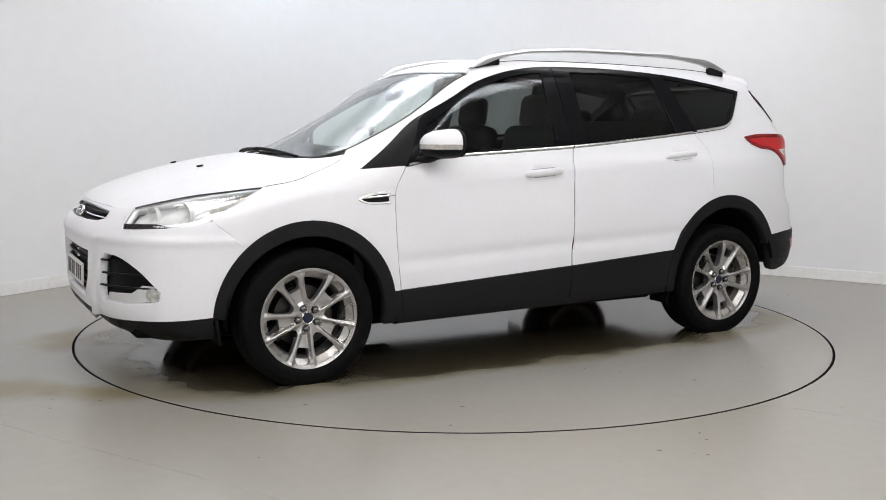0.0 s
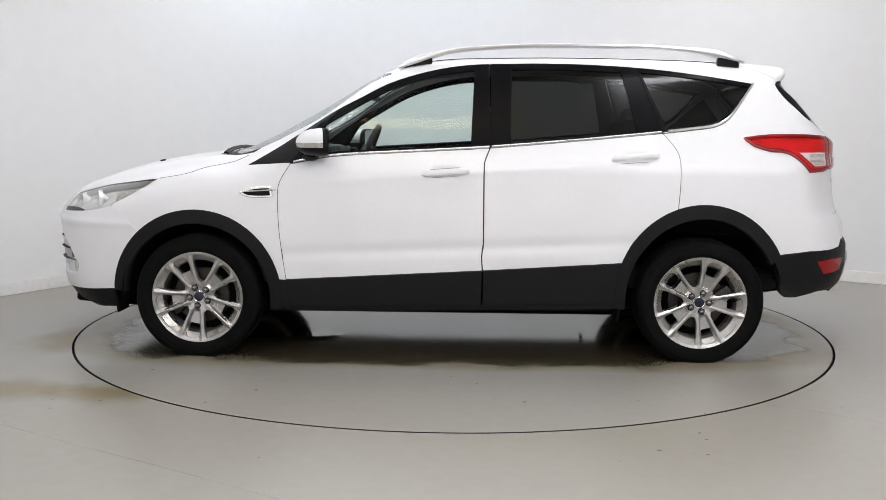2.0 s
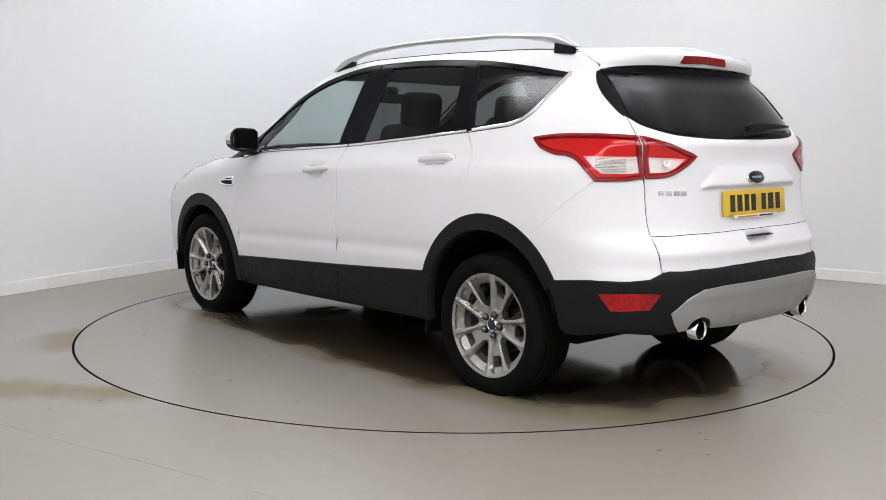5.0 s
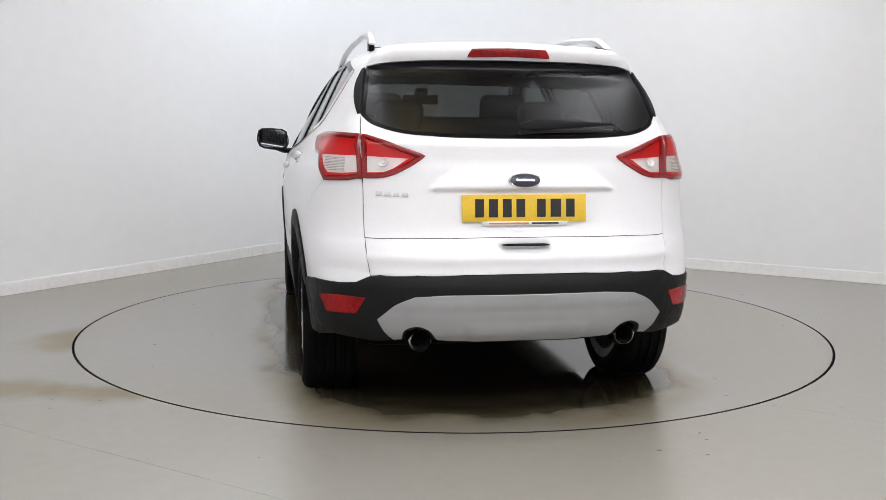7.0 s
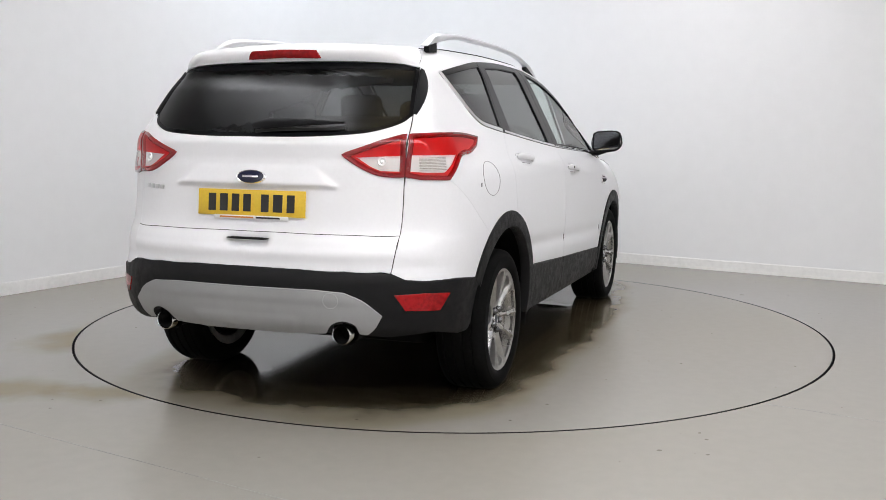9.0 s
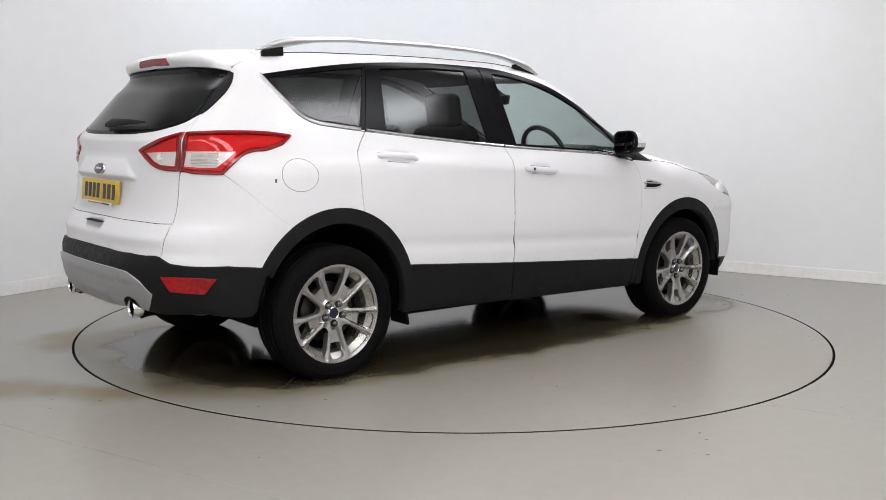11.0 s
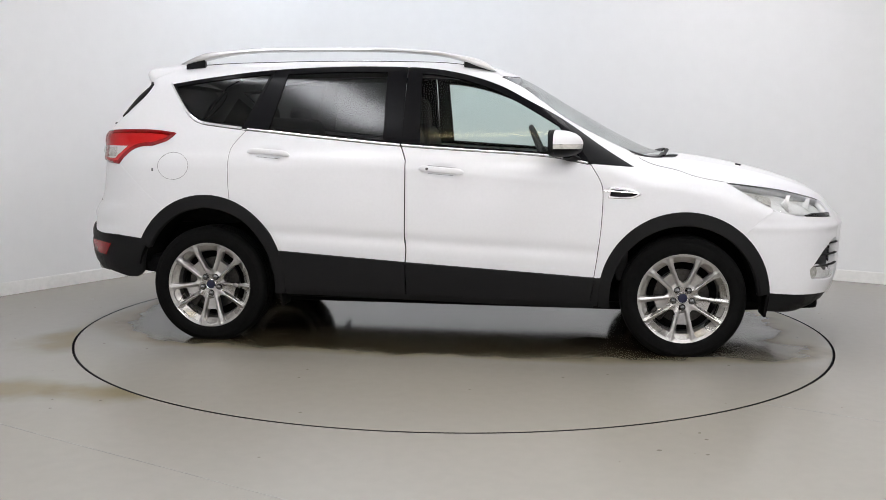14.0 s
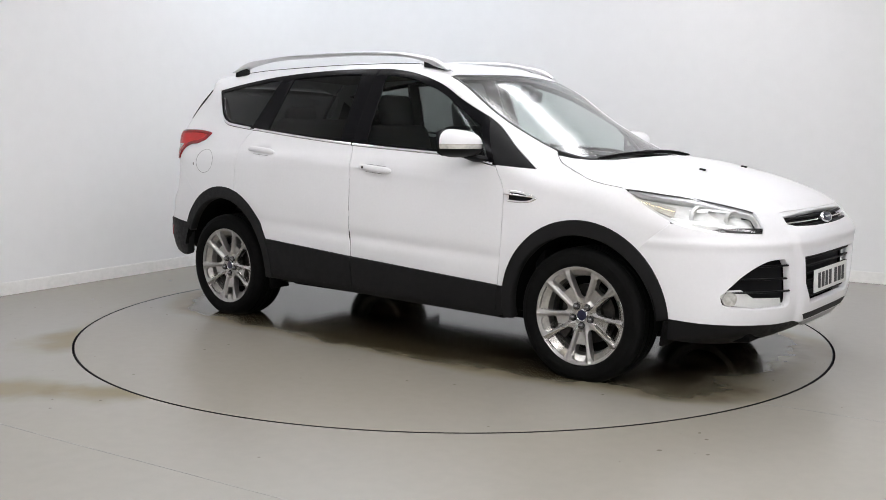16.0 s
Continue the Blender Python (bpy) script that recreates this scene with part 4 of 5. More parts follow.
def tail_lamp(name, kind, loop, clear, owner):
    """A dark red shell round a stepped reflector, under a red and a clear lens."""
    lamp = panel(name, kind, inset(loop, 0.001), RED_DARK, owner, holes=[inset(loop, 0.009)], off=0.012, thick=0.03, step=0.02, edge=0.006, label="red and clear tail lamp")
    panel("reflector", kind, inset(loop, 0.004), REFLECTOR, lamp, off=-0.008, thick=0, step=0.008, bulge=facets, label="bright stepped reflector")
    panel("red_lens", kind, inset(loop, 0.008), RED_GLASS, lamp, holes=[clear], off=0.0125, thick=0.006, step=0.02, label="bright red lens").visible_shadow = False
    panel("clear_lens", kind, inset(clear, 0.001), FROST_GLASS, lamp, off=0.0125, thick=0.004, step=0.02, label="frosted clear reversing lens").visible_shadow = False
    return lamp


for flip in (False, True):
    # white upper bumper corner
    corner = join(smooth_line([(-1.598, 0.763), (-1.70, 0.84), (-1.80, 0.93), (-1.905, 1.018)]), [(-2.046, 1.026)], xz([a for a in GATE_SIDE if a[2] < 1.02]),
                  [(-2.152, 0.634), (-2.12, 0.607), (-2.05, 0.598), (-1.90, 0.596), (-1.752, 0.580)], rear_arch(152, 124))
    panel("bumper_corner", "side", corner, PAINT, car, gap=0.0018, flip=flip, step=0.025)
    # tail lamp: outer lens on the body, inner lens on the gate
    outer = join(smooth_line(tail([(-1.553, 0.792, 1.192), (-1.691, 0.775, 1.207), (-1.86, 0.74, 1.209), (-2.012, 0.655, 1.202)])),
                 tail([(-2.047, 0.652, 1.034)]), smooth_line(tail([(-2.0, 0.70, 1.022), (-1.906, 0.79, 1.018)])), smooth_line(tail([(-1.86, 0.797, 1.06), (-1.805, 0.80, 1.105), (-1.75, 0.803, 1.122), (-1.69, 0.807, 1.126), (-1.605, 0.805, 1.152)])))
    inner = join(gate([(-2.014, 0.643, 1.202)]), smooth_line(gate([(-2.07, 0.58, 1.182), (-2.11, 0.49, 1.150), (-2.133, 0.405, 1.120)])),
                 smooth_line(gate([(-2.126, 0.455, 1.085), (-2.11, 0.53, 1.047), (-2.09, 0.585, 1.034), (-2.049, 0.642, 1.032)])))
    white_o = join(tail([(-1.835, 0.789, 1.118), (-1.95, 0.725, 1.121), (-2.033, 0.655, 1.121), (-2.047, 0.653, 1.051), (-1.985, 0.715, 1.045), (-1.925, 0.774, 1.045), (-1.885, 0.787, 1.075)]))
    white_i = join(gate([(-2.042, 0.638, 1.119), (-2.09, 0.56, 1.116), (-2.121, 0.462, 1.110), (-2.112, 0.52, 1.07), (-2.10, 0.56, 1.053), (-2.055, 0.638, 1.050)]))
    if flip:
        outer, white_o = [(-a[0], a[1]) for a in outer[::-1]], [(-a[0], a[1]) for a in white_o[::-1]]
        inner, white_i = mirror_v(inner), mirror_v(white_i)
    lamp = tail_lamp("tail_lamp", "tail", outer, white_o, car)
    ribs(white_o, "tail", lamp, 0.30, 0.78)
    lamp = tail_lamp("gate_lamp", "gate", inner, white_i, tailgate)
    q = np.array(white_i)
    p = lift("gate", np.array([(q[:, 0].mean() - 0.004, q[:, 1].mean())]))
    bulb = part("reflector_bowl", lathe([(0.001, 0.004), (0.006, 0.003), (0.008, -0.002), (0.017, 0.002), (0.019, -0.003)], 24, "x"), REFLECTOR, lamp, "round bright reflector")
    bulb.matrix_basis = Matrix.Translation(p[0] + grad(p)[0] * 0.017) @ Vector((1, 0, 0)).rotation_difference(Vector(grad(p)[0])).to_matrix().to_4x4()

# black rear bumper, wrapped between the wheel arches
edge_top = tail([(-1.752, 0.85, 0.578), (-1.90, 0.82, 0.594), (-2.05, 0.735, 0.596), (-2.12, 0.68, 0.605), (-2.152, 0.63, 0.632), (-2.20, 0.5, 0.637), (-2.245, 0.25, 0.640), (-2.25, 0.0, 0.640)])
edge_low = tail([(-2.20, 0.0, 0.388), (-2.18, 0.365, 0.388), (-2.18, 0.382, 0.425), (-2.18, 0.433, 0.442), (-2.18, 0.484, 0.425), (-2.17, 0.505, 0.385), (-2.12, 0.60, 0.372), (-1.99, 0.765, 0.385), (-1.86, 0.83, 0.36), (-1.80, 0.84, 0.362)])
arch_edge = [tail([(x, lift("side", np.array([(x, z)]))[0][1], z)])[0] for x, z in arch(-1.345, 0.345, 0.43, 0.47, 175, 150, 6)]
half = join(edge_low, arch_edge, edge_top)
rb = panel("rear_bumper", "tail", join(half, [(-a[0], a[1]) for a in half[::-1]]), CLADDING, car, off=0.008, thick=0.05, step=0.022, edge=0.008, label="grained black rear bumper")
d = join(tail([(-2.26, 0.0, 0.568), (-2.24, 0.33, 0.570)]), smooth_line(tail([(-2.227, 0.455, 0.562), (-2.20, 0.52, 0.53), (-2.167, 0.595, 0.468)])), smooth_line(tail([(-2.16, 0.565, 0.42), (-2.157, 0.53, 0.388)])),
         smooth_line(tail([(-2.17, 0.50, 0.392), (-2.18, 0.482, 0.43), (-2.19, 0.433, 0.447), (-2.19, 0.384, 0.43), (-2.20, 0.36, 0.390)])), tail([(-2.21, 0.29, 0.384), (-2.21, 0.0, 0.384)]))


def skid(q, p):
    y, z = np.abs(p[:, 1]), p[:, 2]
    sg = lambda v: 1 / (1 + np.exp(-v))
    return 0.007 * sg((z - 0.515) / 0.006) + 0.005 * sg((0.45 - z) / 0.004) * sg((0.25 - y + (0.45 - z) * -0.3) / 0.008)


panel("diffuser", "tail", join(d, [(-a[0], a[1]) for a in d[::-1]]), SILVER, rb, off=0.012, thick=0.02, step=0.012, bulge=skid, label="silver painted diffuser")
for flip in (False, True):
    r = tail([(-1.962, 0.815, 0.545), (-2.05, 0.735, 0.552), (-2.137, 0.636, 0.551), (-2.11, 0.672, 0.487), (-2.0, 0.78, 0.478)])
    panel("reflector", "tail", [(-a[0], a[1]) for a in r[::-1]] if flip else r, REFLEX, rb, off=0.012, thick=0.01, step=0.03, label="red plastic reflector")

# ---- dark tubes that paint the shade into the panel gaps ----
def gap_line(kind, line, flip=False, r=0.0055, depth=0.010):
    p = lift(kind, np.array(line, float))
    p = p - grad(p) * depth
    s = -1 if flip else 1
    part("panel_gap_line", tube([(a[0], s * a[1], a[2]) for a in p], r, r, 6), RUBBER, car)


for flip in (False, True):
    for line in (SEAM_A, SEAM_B, SEAM_C):
        gap_line("side", line, flip)
    for line in (BELT, BELT_Q):
        gap_line("side", [(a[0], a[1] - 0.007) for a in line], flip, 0.0022, -0.0002)
    gap_line("side", [(-1.61, 0.77), (-1.70, 0.84), (-1.80, 0.93), (-1.895, 1.01)], flip, 0.0025)
    gap_line("side", [(1.65, 0.68), (1.72, 0.742), (1.79, 0.80)], flip, 0.0025)
    gap_line("side", [a for a in DLO_TOP if a[0] < 1.0], flip, 0.005)
    gap_line("top", xy(HOOD_SIDE), flip)
    gap_line("top", xy(HOOD_SIDE)[4:], flip, 0.0012, -0.0012)
    gap_line("top", xy(LAMP_TOP), flip)
    gap_line("top", xy(ROOF_SIDE), flip, 0.004)
    gap_line("gate", g_side, flip)
    gap_line("side", [(0.862, 0.424), (-0.187, 0.484), (-0.912, 0.532)], flip, 0.008)

# ---- lamps in the nose ----
for flip in (False, True):
    loop = join(nose(LAMP_TOP), nose(LAMP_IN[::-1]), nose(LAMP_LOW[::-1]))
    m = (lambda l: [(-a[0], a[1]) for a in l[::-1]]) if flip else (lambda l: list(l))
    s = -1 if flip else 1
    lamp = new("headlamp")
    lamp.parent = car
    lamp["label"] = "clear headlamp with bright reflectors"
    panel("housing", "nose", m(inset(loop, 0.001)), REFLECTOR, lamp, off=-0.045, thick=0, step=0.02, label="bright lamp housing",
          bulge=lambda q, p: 0.012 * np.sin(np.abs(p[:, 1]) * 70) * np.clip((p[:, 0] - 1.65) * 4, 0, 1))
    rim = inset(loop, 0.010)
    panel("bezel", "nose", m(inset(loop, 0.0015)), SATIN, lamp, holes=[m(rim)], off=-0.010, thick=0.03, step=0.02)
    panel("lens", "nose", m(inset(loop, 0.002)), LENS, lamp, off=-0.001, thick=0, step=0.025, label="clear lamp lens").visible_shadow = False
    dark = nose([(1.975, 0.79, 0.783), (2.03, 0.75, 0.795), (2.145, 0.615, 0.792), (2.15, 0.627, 0.768), (1.99, 0.785, 0.778)])
    panel("lower_strip", "nose", m(inset(dark, 0.001)), TRIM_BLACK, lamp, off=-0.004, thick=0.01, step=0.03, label="black strip along the lens")
    for (x, y, z, r) in ((2.06, 0.675, 0.822, 0.040), (1.925, 0.748, 0.836, 0.046)):
        q = np.array([(s * nose([(x, y, z)])[0][0], z)])
        p = lift("nose", q)[0]
        n = Vector((0.93, 0.37 * s, 0))
        bowl = part("reflector_bowl", lathe([(0.001, -0.050), (r * 0.25, -0.048), (r * 0.3, -0.030), (r * 0.5, -0.038), (r * 0.8, -0.018), (r, 0.0), (r * 1.08, 0.0), (r * 1.1, -0.02)], 28, "x"), REFLECTOR, lamp, "round bright reflector")
        bowl.matrix_basis = Matrix.Translation(Vector(p) - n * 0.050) @ Vector((1, 0, 0)).rotation_difference(n).to_matrix().to_4x4()
    fin = nose([(1.62, 0.845, 0.925), (1.72, 0.81, 0.915), (1.80, 0.79, 0.895), (1.79, 0.82, 0.845), (1.70, 0.85, 0.882)])
    panel("side_marker", "nose", m(inset(fin, 0.002)), FROST, lamp, off=-0.03, thick=0.01, step=0.03, label="pale indicator block")

# ---- vents, handles, flap, mirrors ----
for flip in (False, True):
    s = -1 if flip else 1
    out = smooth_line([(1.10, 0.888), (1.06, 0.906), (0.995, 0.918), (0.935, 0.921)], 3) + [(0.927, 0.868)] + smooth_line([(0.927, 0.868), (1.0, 0.865), (1.06, 0.870), (1.10, 0.888)], 3)[1:-1]
    v = panel("wing_vent", "side", out, CHROME, car, off=0.006, thick=0.012, step=0.012, flip=flip, edge=0.003, label="chrome-framed black wing vent")
    panel("vent_mesh", "side", inset(out, 0.009), TRIM_BLACK, v, off=0.0075, thick=0.002, step=0.012, flip=flip, label="black vent insert")
    p = lift("side", np.array([(x, 0.893 + 0.012 * (1 - (x - 0.9) / 0.19)) for x in np.linspace(0.905, 1.085, 10)]))
    p = p + grad(p) * 0.011
    part("vent_fin", tube([(a[0], s * a[1], a[2]) for a in p], 0.004, 0.0045, 8), CHROME, v, "chrome fin")
    doors = [o for o in car.children if o.name.split(".")[0] in ("front_door", "rear_door")]
    doors = doors[2:] if flip else doors[:2]
    for d, (x0, x1, z0, z1) in zip(doors, ((0.135, -0.108, 0.992, 1.010), (-0.855, -1.098, 1.072, 1.090))):
        path = []
        for k in range(17):
            f = k / 16
            q = lift("side", np.array([(x0 + (x1 - x0) * f, z0 + (z1 - z0) * f)]))
            path.append(q[0] + grad(q)[0] * (0.006 + 0.019 * min(1, math.sin(math.pi * f) * 2.4)))
        part("handle", tube([(a[0], s * a[1], a[2]) for a in path], 0.009, [0.008] + [0.0165] * 15 + [0.008], 12), PAINT, d, "white door handle")
        rim = []
        for k in range(49):
            t = 2 * math.pi * k / 48
            f = 0.5 + 0.5 * math.copysign(abs(math.cos(t)) ** 0.35, math.cos(t)) * 1.05
            q = lift("side", np.array([(x0 + (x1 - x0) * f, z0 + (z1 - z0) * f + 0.0215 * math.copysign(abs(math.sin(t)) ** 0.6, math.sin(t)))]))
            rim.append(q[0] + grad(q)[0] * 0.0032)
        part("handle_gap", tube([(a[0], s * a[1], a[2]) for a in rim], 0.0009, 0.0009, 5), SHUT, d, "thin dark gap round the handle")
        if flip and x0 > 0:
            q = path[13]
            part("key_cylinder", lathe([(0.001, -0.012), (0.007, -0.012), (0.008, -0.008)], 16, "y"), STEEL, d).matrix_basis = Matrix.Translation((q[0], -q[1] , q[2]))
    # door mirror
    mirror = new("door_mirror")
    mirror.parent = car
    mirror["label"] = "white and black door mirror"

    def shell(z_lo, z_hi, x_lo=-0.046, x_hi=0.2):
        bm = bmesh.new()
        rings = []
        for x, k in ((-0.072, 0.93), (-0.066, 1.0), (-0.03, 0.99), (0.015, 0.92), (0.048, 0.78), (0.070, 0.58), (0.083, 0.33), (0.088, 0.06)):
            ring = []
            for i in range(40):
                t = 2 * math.pi * i / 40
                c, sn = math.cos(t), math.sin(t)
                yy = 0.105 * k * math.copysign(abs(c) ** 0.72, c)
                zz = (0.078 if sn > 0 else 0.066) * k * math.copysign(abs(sn) ** 0.80, sn)
                zz = zz + 0.008 * yy / 0.105
                ring.append(bm.verts.new((x - 0.22 * yy, s * yy, zz)))
            rings.append(ring)
        for a, b in zip(rings, rings[1:]):
            for i in range(40):
                bm.faces.new((a[i], a[(i + 1) % 40], b[(i + 1) % 40], b[i]))
        bm.faces.new(rings[-1])
        for co, no in (((0, 0, z_lo), (0, 0, -1)), ((0, 0, z_hi), (0, 0, 1)), ((x_lo, 0, 0), (-1, -0.22 * s, 0)), ((x_hi, 0, 0), (1, 0.22 * s, 0))):
            bmesh.ops.bisect_plane(bm, geom=bm.verts[:] + bm.edges[:] + bm.faces[:], plane_co=co, plane_no=no, clear_outer=True)
        return bm

    at = Matrix.Translation((0.695, s * 0.975, 1.150))
    part("cap", shell(0.004, 0.2), PAINT, mirror, "white mirror cap").matrix_basis = at
    part("lower_shell", shell(-0.2, -0.021), TRIM_BLACK, mirror, "black lower shell").matrix_basis = at
    part("rear_shell", shell(-0.2, 0.2, -0.2, -0.0465), TRIM_BLACK, mirror, "black rear shell").matrix_basis = at
    bm = bmesh.new()
    pts = [(-0.074 - 0.22 * yy, s * yy, zz) for yy, zz in ((0.098, 0.06), (0.07, 0.078), (-0.06, 0.074), (-0.094, 0.055), (-0.096, -0.045), (-0.07, -0.062), (0.06, -0.058), (0.092, -0.04))]
    bm.faces.new([bm.verts.new(p) for p in pts])
    r = bmesh.ops.inset_region(bm, faces=bm.faces[:], thickness=0.010, depth=0.0)
    part("rim_plate", bm, TRIM_BLACK, mirror, "black mirror rim").matrix_basis = at
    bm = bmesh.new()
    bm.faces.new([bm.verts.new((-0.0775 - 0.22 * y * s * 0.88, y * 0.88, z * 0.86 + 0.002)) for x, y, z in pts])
    part("mirror_pane", bm, MIRROR, mirror, "mirror glass with a dark reflection put into its tint").matrix_basis = at
    part("indicator", shell(-0.020, 0.003), FROST, mirror, "clear side indicator").matrix_basis = at
    part("arm", tube([(0.73, s * 0.84, 1.074), (0.72, s * 0.90, 1.080), (0.70, s * 0.95, 1.098)], [0.05, 0.04, 0.035], [0.018, 0.02, 0.02], 12), TRIM_BLACK, mirror, "black mirror arm")

c = np.array([(-1.545 + 0.094 * math.cos(t), 1.008 + 0.077 * math.sin(t)) for t in np.linspace(0, 2 * math.pi, 40)])
p = lift("side", c)
p = p + grad(p) * 0.0002
part("fuel_flap_gap", tube([(a[0], -a[1], a[2]) for a in p], 0.0011, 0.0011, 5), SHUT, car, "dark round gap of the fuel flap")

q = lift("side", np.array([(-1.672, 0.985)]))[0]
part("flap_notch", box((0.010, 0.002, 0.018), (q[0], -q[1] - 0.001, q[2]), bevel=0.0008), SHUT, car, "small dark mark beside the fuel flap")

# ---- roof rails ----
for flip in (False, True):
    s = -1 if flip else 1
    rail = new("roof_rail")
    rail.parent = car
    rail["label"] = "satin silver roof rail on black feet"
    line = smooth_line([(0.285, 0.560, 1.562), (0.20, 0.556, 1.597), (0.09, 0.55, 1.632), (-0.08, 0.545, 1.664), (-0.35, 0.542, 1.681), (-0.62, 0.54, 1.686), (-0.9, 0.54, 1.684), (-1.1, 0.542, 1.682), (-1.32, 0.545, 1.664), (-1.47, 0.55, 1.640), (-1.60, 0.555, 1.603)], 5)
    n = len(line)
    ry = [0.004 + 0.0095 * min(1, min(i, n - 1 - i) / 4) + 0.011 * max(0, 1 - abs(min(i, n - 1 - i) - 6) / 6) for i in range(n)]
    part("bar", tube([(a[0], s * a[1], a[2]) for a in line], 0.017, ry, 12), SATIN, rail, "satin silver bar")
    for x0, x1 in ((0.25, 0.10), (-1.57, -1.455)):
        bm = bmesh.new()
        rows = []
        for k in range(9):
            x = x0 + (x1 - x0) * k / 8
            up = min(line, key=lambda a: abs(a[0] - x))
            base = lift("top", np.array([(x, 0.545)]))[0][2] - 0.006
            top = max(base + 0.004, up[2] - 0.012)
            low = base
            rows.append([bm.verts.new((x, s * (up[1] + w), z)) for w, z in ((-0.013, low), (0.013, low), (0.012, top), (-0.012, top))])
        for a, b in zip(rows, rows[1:]):
            for i in range(4):
                bm.faces.new((a[i], a[(i + 1) % 4], b[(i + 1) % 4], b[i]))
        bm.faces.new(rows[0]), bm.faces.new(rows[-1][::-1])
        part("foot", bm, TRIM_BLACK, rail, "black rail foot")
    p = lift("top", np.array([(x, 0.515) for x in np.linspace(0.22, -1.56, 30)]))
    part("roof_ditch_strip", tube([(a[0], s * a[1], a[2] + 0.001) for a in p], 0.004, 0.002, 6), RUBBER, car, "thin black roof strip")

# ---- wheels ----
def wheel():
    w = new("wheel")
    w.parent = car
    w["label"] = "ten-arm alloy wheel with a black tyre"
    # tyre: centre at origin, outer face towards +y
    R = 0.339
    prof = [(0.240, 0.098), (0.248, 0.110), (0.262, 0.120), (0.285, 0.1215), (0.304, 0.1185), (0.308, 0.114), (0.320, 0.111), (0.331, 0.101), (0.336, 0.088)]
    tread = []
    for y in (0.066, 0.022, -0.022, -0.066):
        tread += [(R, y + 0.006), (R - 0.007, y + 0.004), (R - 0.007, y - 0.004), (R, y - 0.006)]
    prof = prof + tread + [(r, -y) for r, y in prof[::-1]]
    part("tyre", lathe(prof, 72), TYRE, w, "black road tyre")
    # face of the rim: a flat layout with openings, then dished
    Rr = 0.232

    def arm(u):
        return 0.021 + 0.038 * (u - 0.06) / 0.175

    holes = []
    for k in range(5):
        t = math.pi / 2 + 2 * math.pi * k / 5
        c, sn = math.cos(t), math.sin(t)
        rot = lambda u, v, c=c, sn=sn: (u * c - v * sn, u * sn + v * c)
        # small window between the two arms of a pair
        holes.append([rot(u, v) for u, v in [(0.143, 0.022), (0.149, 0.0275), (0.200, 0.036), (0.213, 0.032), (0.2195, 0.022), (0.2225, 0.0), (0.2195, -0.022), (0.213, -0.032), (0.200, -0.036), (0.149, -0.0275), (0.143, -0.022)]])
        # large window between this pair and the next
        left = []
        for u in np.linspace(0.088, 0.212, 10):
            left.append(rot(u, arm(u) + 0.0115 + 0.018 * ((u - 0.06) / 0.155) ** 5))
        t2 = t + 2 * math.pi / 5
        c2, s2 = math.cos(t2), math.sin(t2)
        right = []
        for u in np.linspace(0.212, 0.088, 10):
            v = -(arm(u) + 0.0115 + 0.018 * ((u - 0.06) / 0.155) ** 5)
            right.append((u * c2 - v * s2, u * s2 + v * c2))
        a0, a1 = math.atan2(left[-1][1], left[-1][0]), math.atan2(right[0][1], right[0][0])
        a1 += 2 * math.pi if a1 < a0 else 0
        top = [(0.2240 * math.cos(a0 + (a1 - a0) * f), 0.2240 * math.sin(a0 + (a1 - a0) * f)) for f in (0.04, 0.15, 0.3, 0.5, 0.7, 0.85, 0.96)]
        mid = ((left[0][0] + right[-1][0]) / 2, (left[0][1] + right[-1][1]) / 2)
        tip = (mid[0] * 0.74, mid[1] * 0.74)
        bow = []
        for f in (0.2, 0.4, 0.5, 0.6, 0.8):
            bow.append(tuple((1 - f) ** 2 * right[-1][i] + 2 * f * (1 - f) * tip[i] + f * f * left[0][i] for i in (0, 1)))
        holes.append(left + top + right + bow)
    outer = [(Rr * math.cos(2 * math.pi * i / 90), Rr * math.sin(2 * math.pi * i / 90)) for i in range(90)]
    vs, fs = sheet([np.array(a) for a in outer], [[np.array(a, float) for a in h] for h in holes], 0.0045)
    r = np.linalg.norm(vs, axis=1)
    ang = np.arctan2(vs[:, 1], vs[:, 0])
    rel = (ang - math.pi / 2 + math.pi / 5) % (2 * math.pi / 5) - math.pi / 5
    u, v = r * np.cos(rel), np.abs(r * np.sin(rel))
    crest = np.exp(-((v - arm(u) - 0.002) / 0.009) ** 2)
    crest *= np.clip((r - 0.05) / 0.03, 0, 1)
    web = np.clip((arm(u) - 0.0055 - v) / 0.005, 0, 1) * np.clip((u - 0.065) / 0.015, 0, 1) * np.clip((0.2 - u) / 0.02, 0, 1)
    lipd = np.clip((r - 0.215) / 0.010, 0, 1)
    h = 0.072 + 0.028 * np.clip(r / 0.21, 0, 1) ** 1.5 + 0.007 * crest - 0.013 * web * (1 - lipd) + 0.004 * np.clip((r - 0.222) / 0.006, 0, 1)
    pts = np.stack([vs[:, 0], h, vs[:, 1]], 1)
    bm = bmesh.new()
    bv = [bm.verts.new(a) for a in pts]
    for f in fs:
        bm.faces.new([bv[i] for i in f])
    bmesh.ops.recalc_face_normals(bm, faces=bm.faces)
    edges = [e for e in bm.edges if len(e.link_faces) == 1]
    made = bmesh.ops.extrude_edge_only(bm, edges=edges)["geom"]
    for g in made:
        if isinstance(g, bmesh.types.BMVert):
            g.co.y -= 0.040
    rim = part("rim", bm, ALLOY, w, "silver-grey alloy rim, dusty in the corners", sharp=40)
    part("rim_lip", lathe([(0.231, 0.104), (0.236, 0.107), (0.2415, 0.106), (0.2425, 0.098)], 72), ALLOY, w)
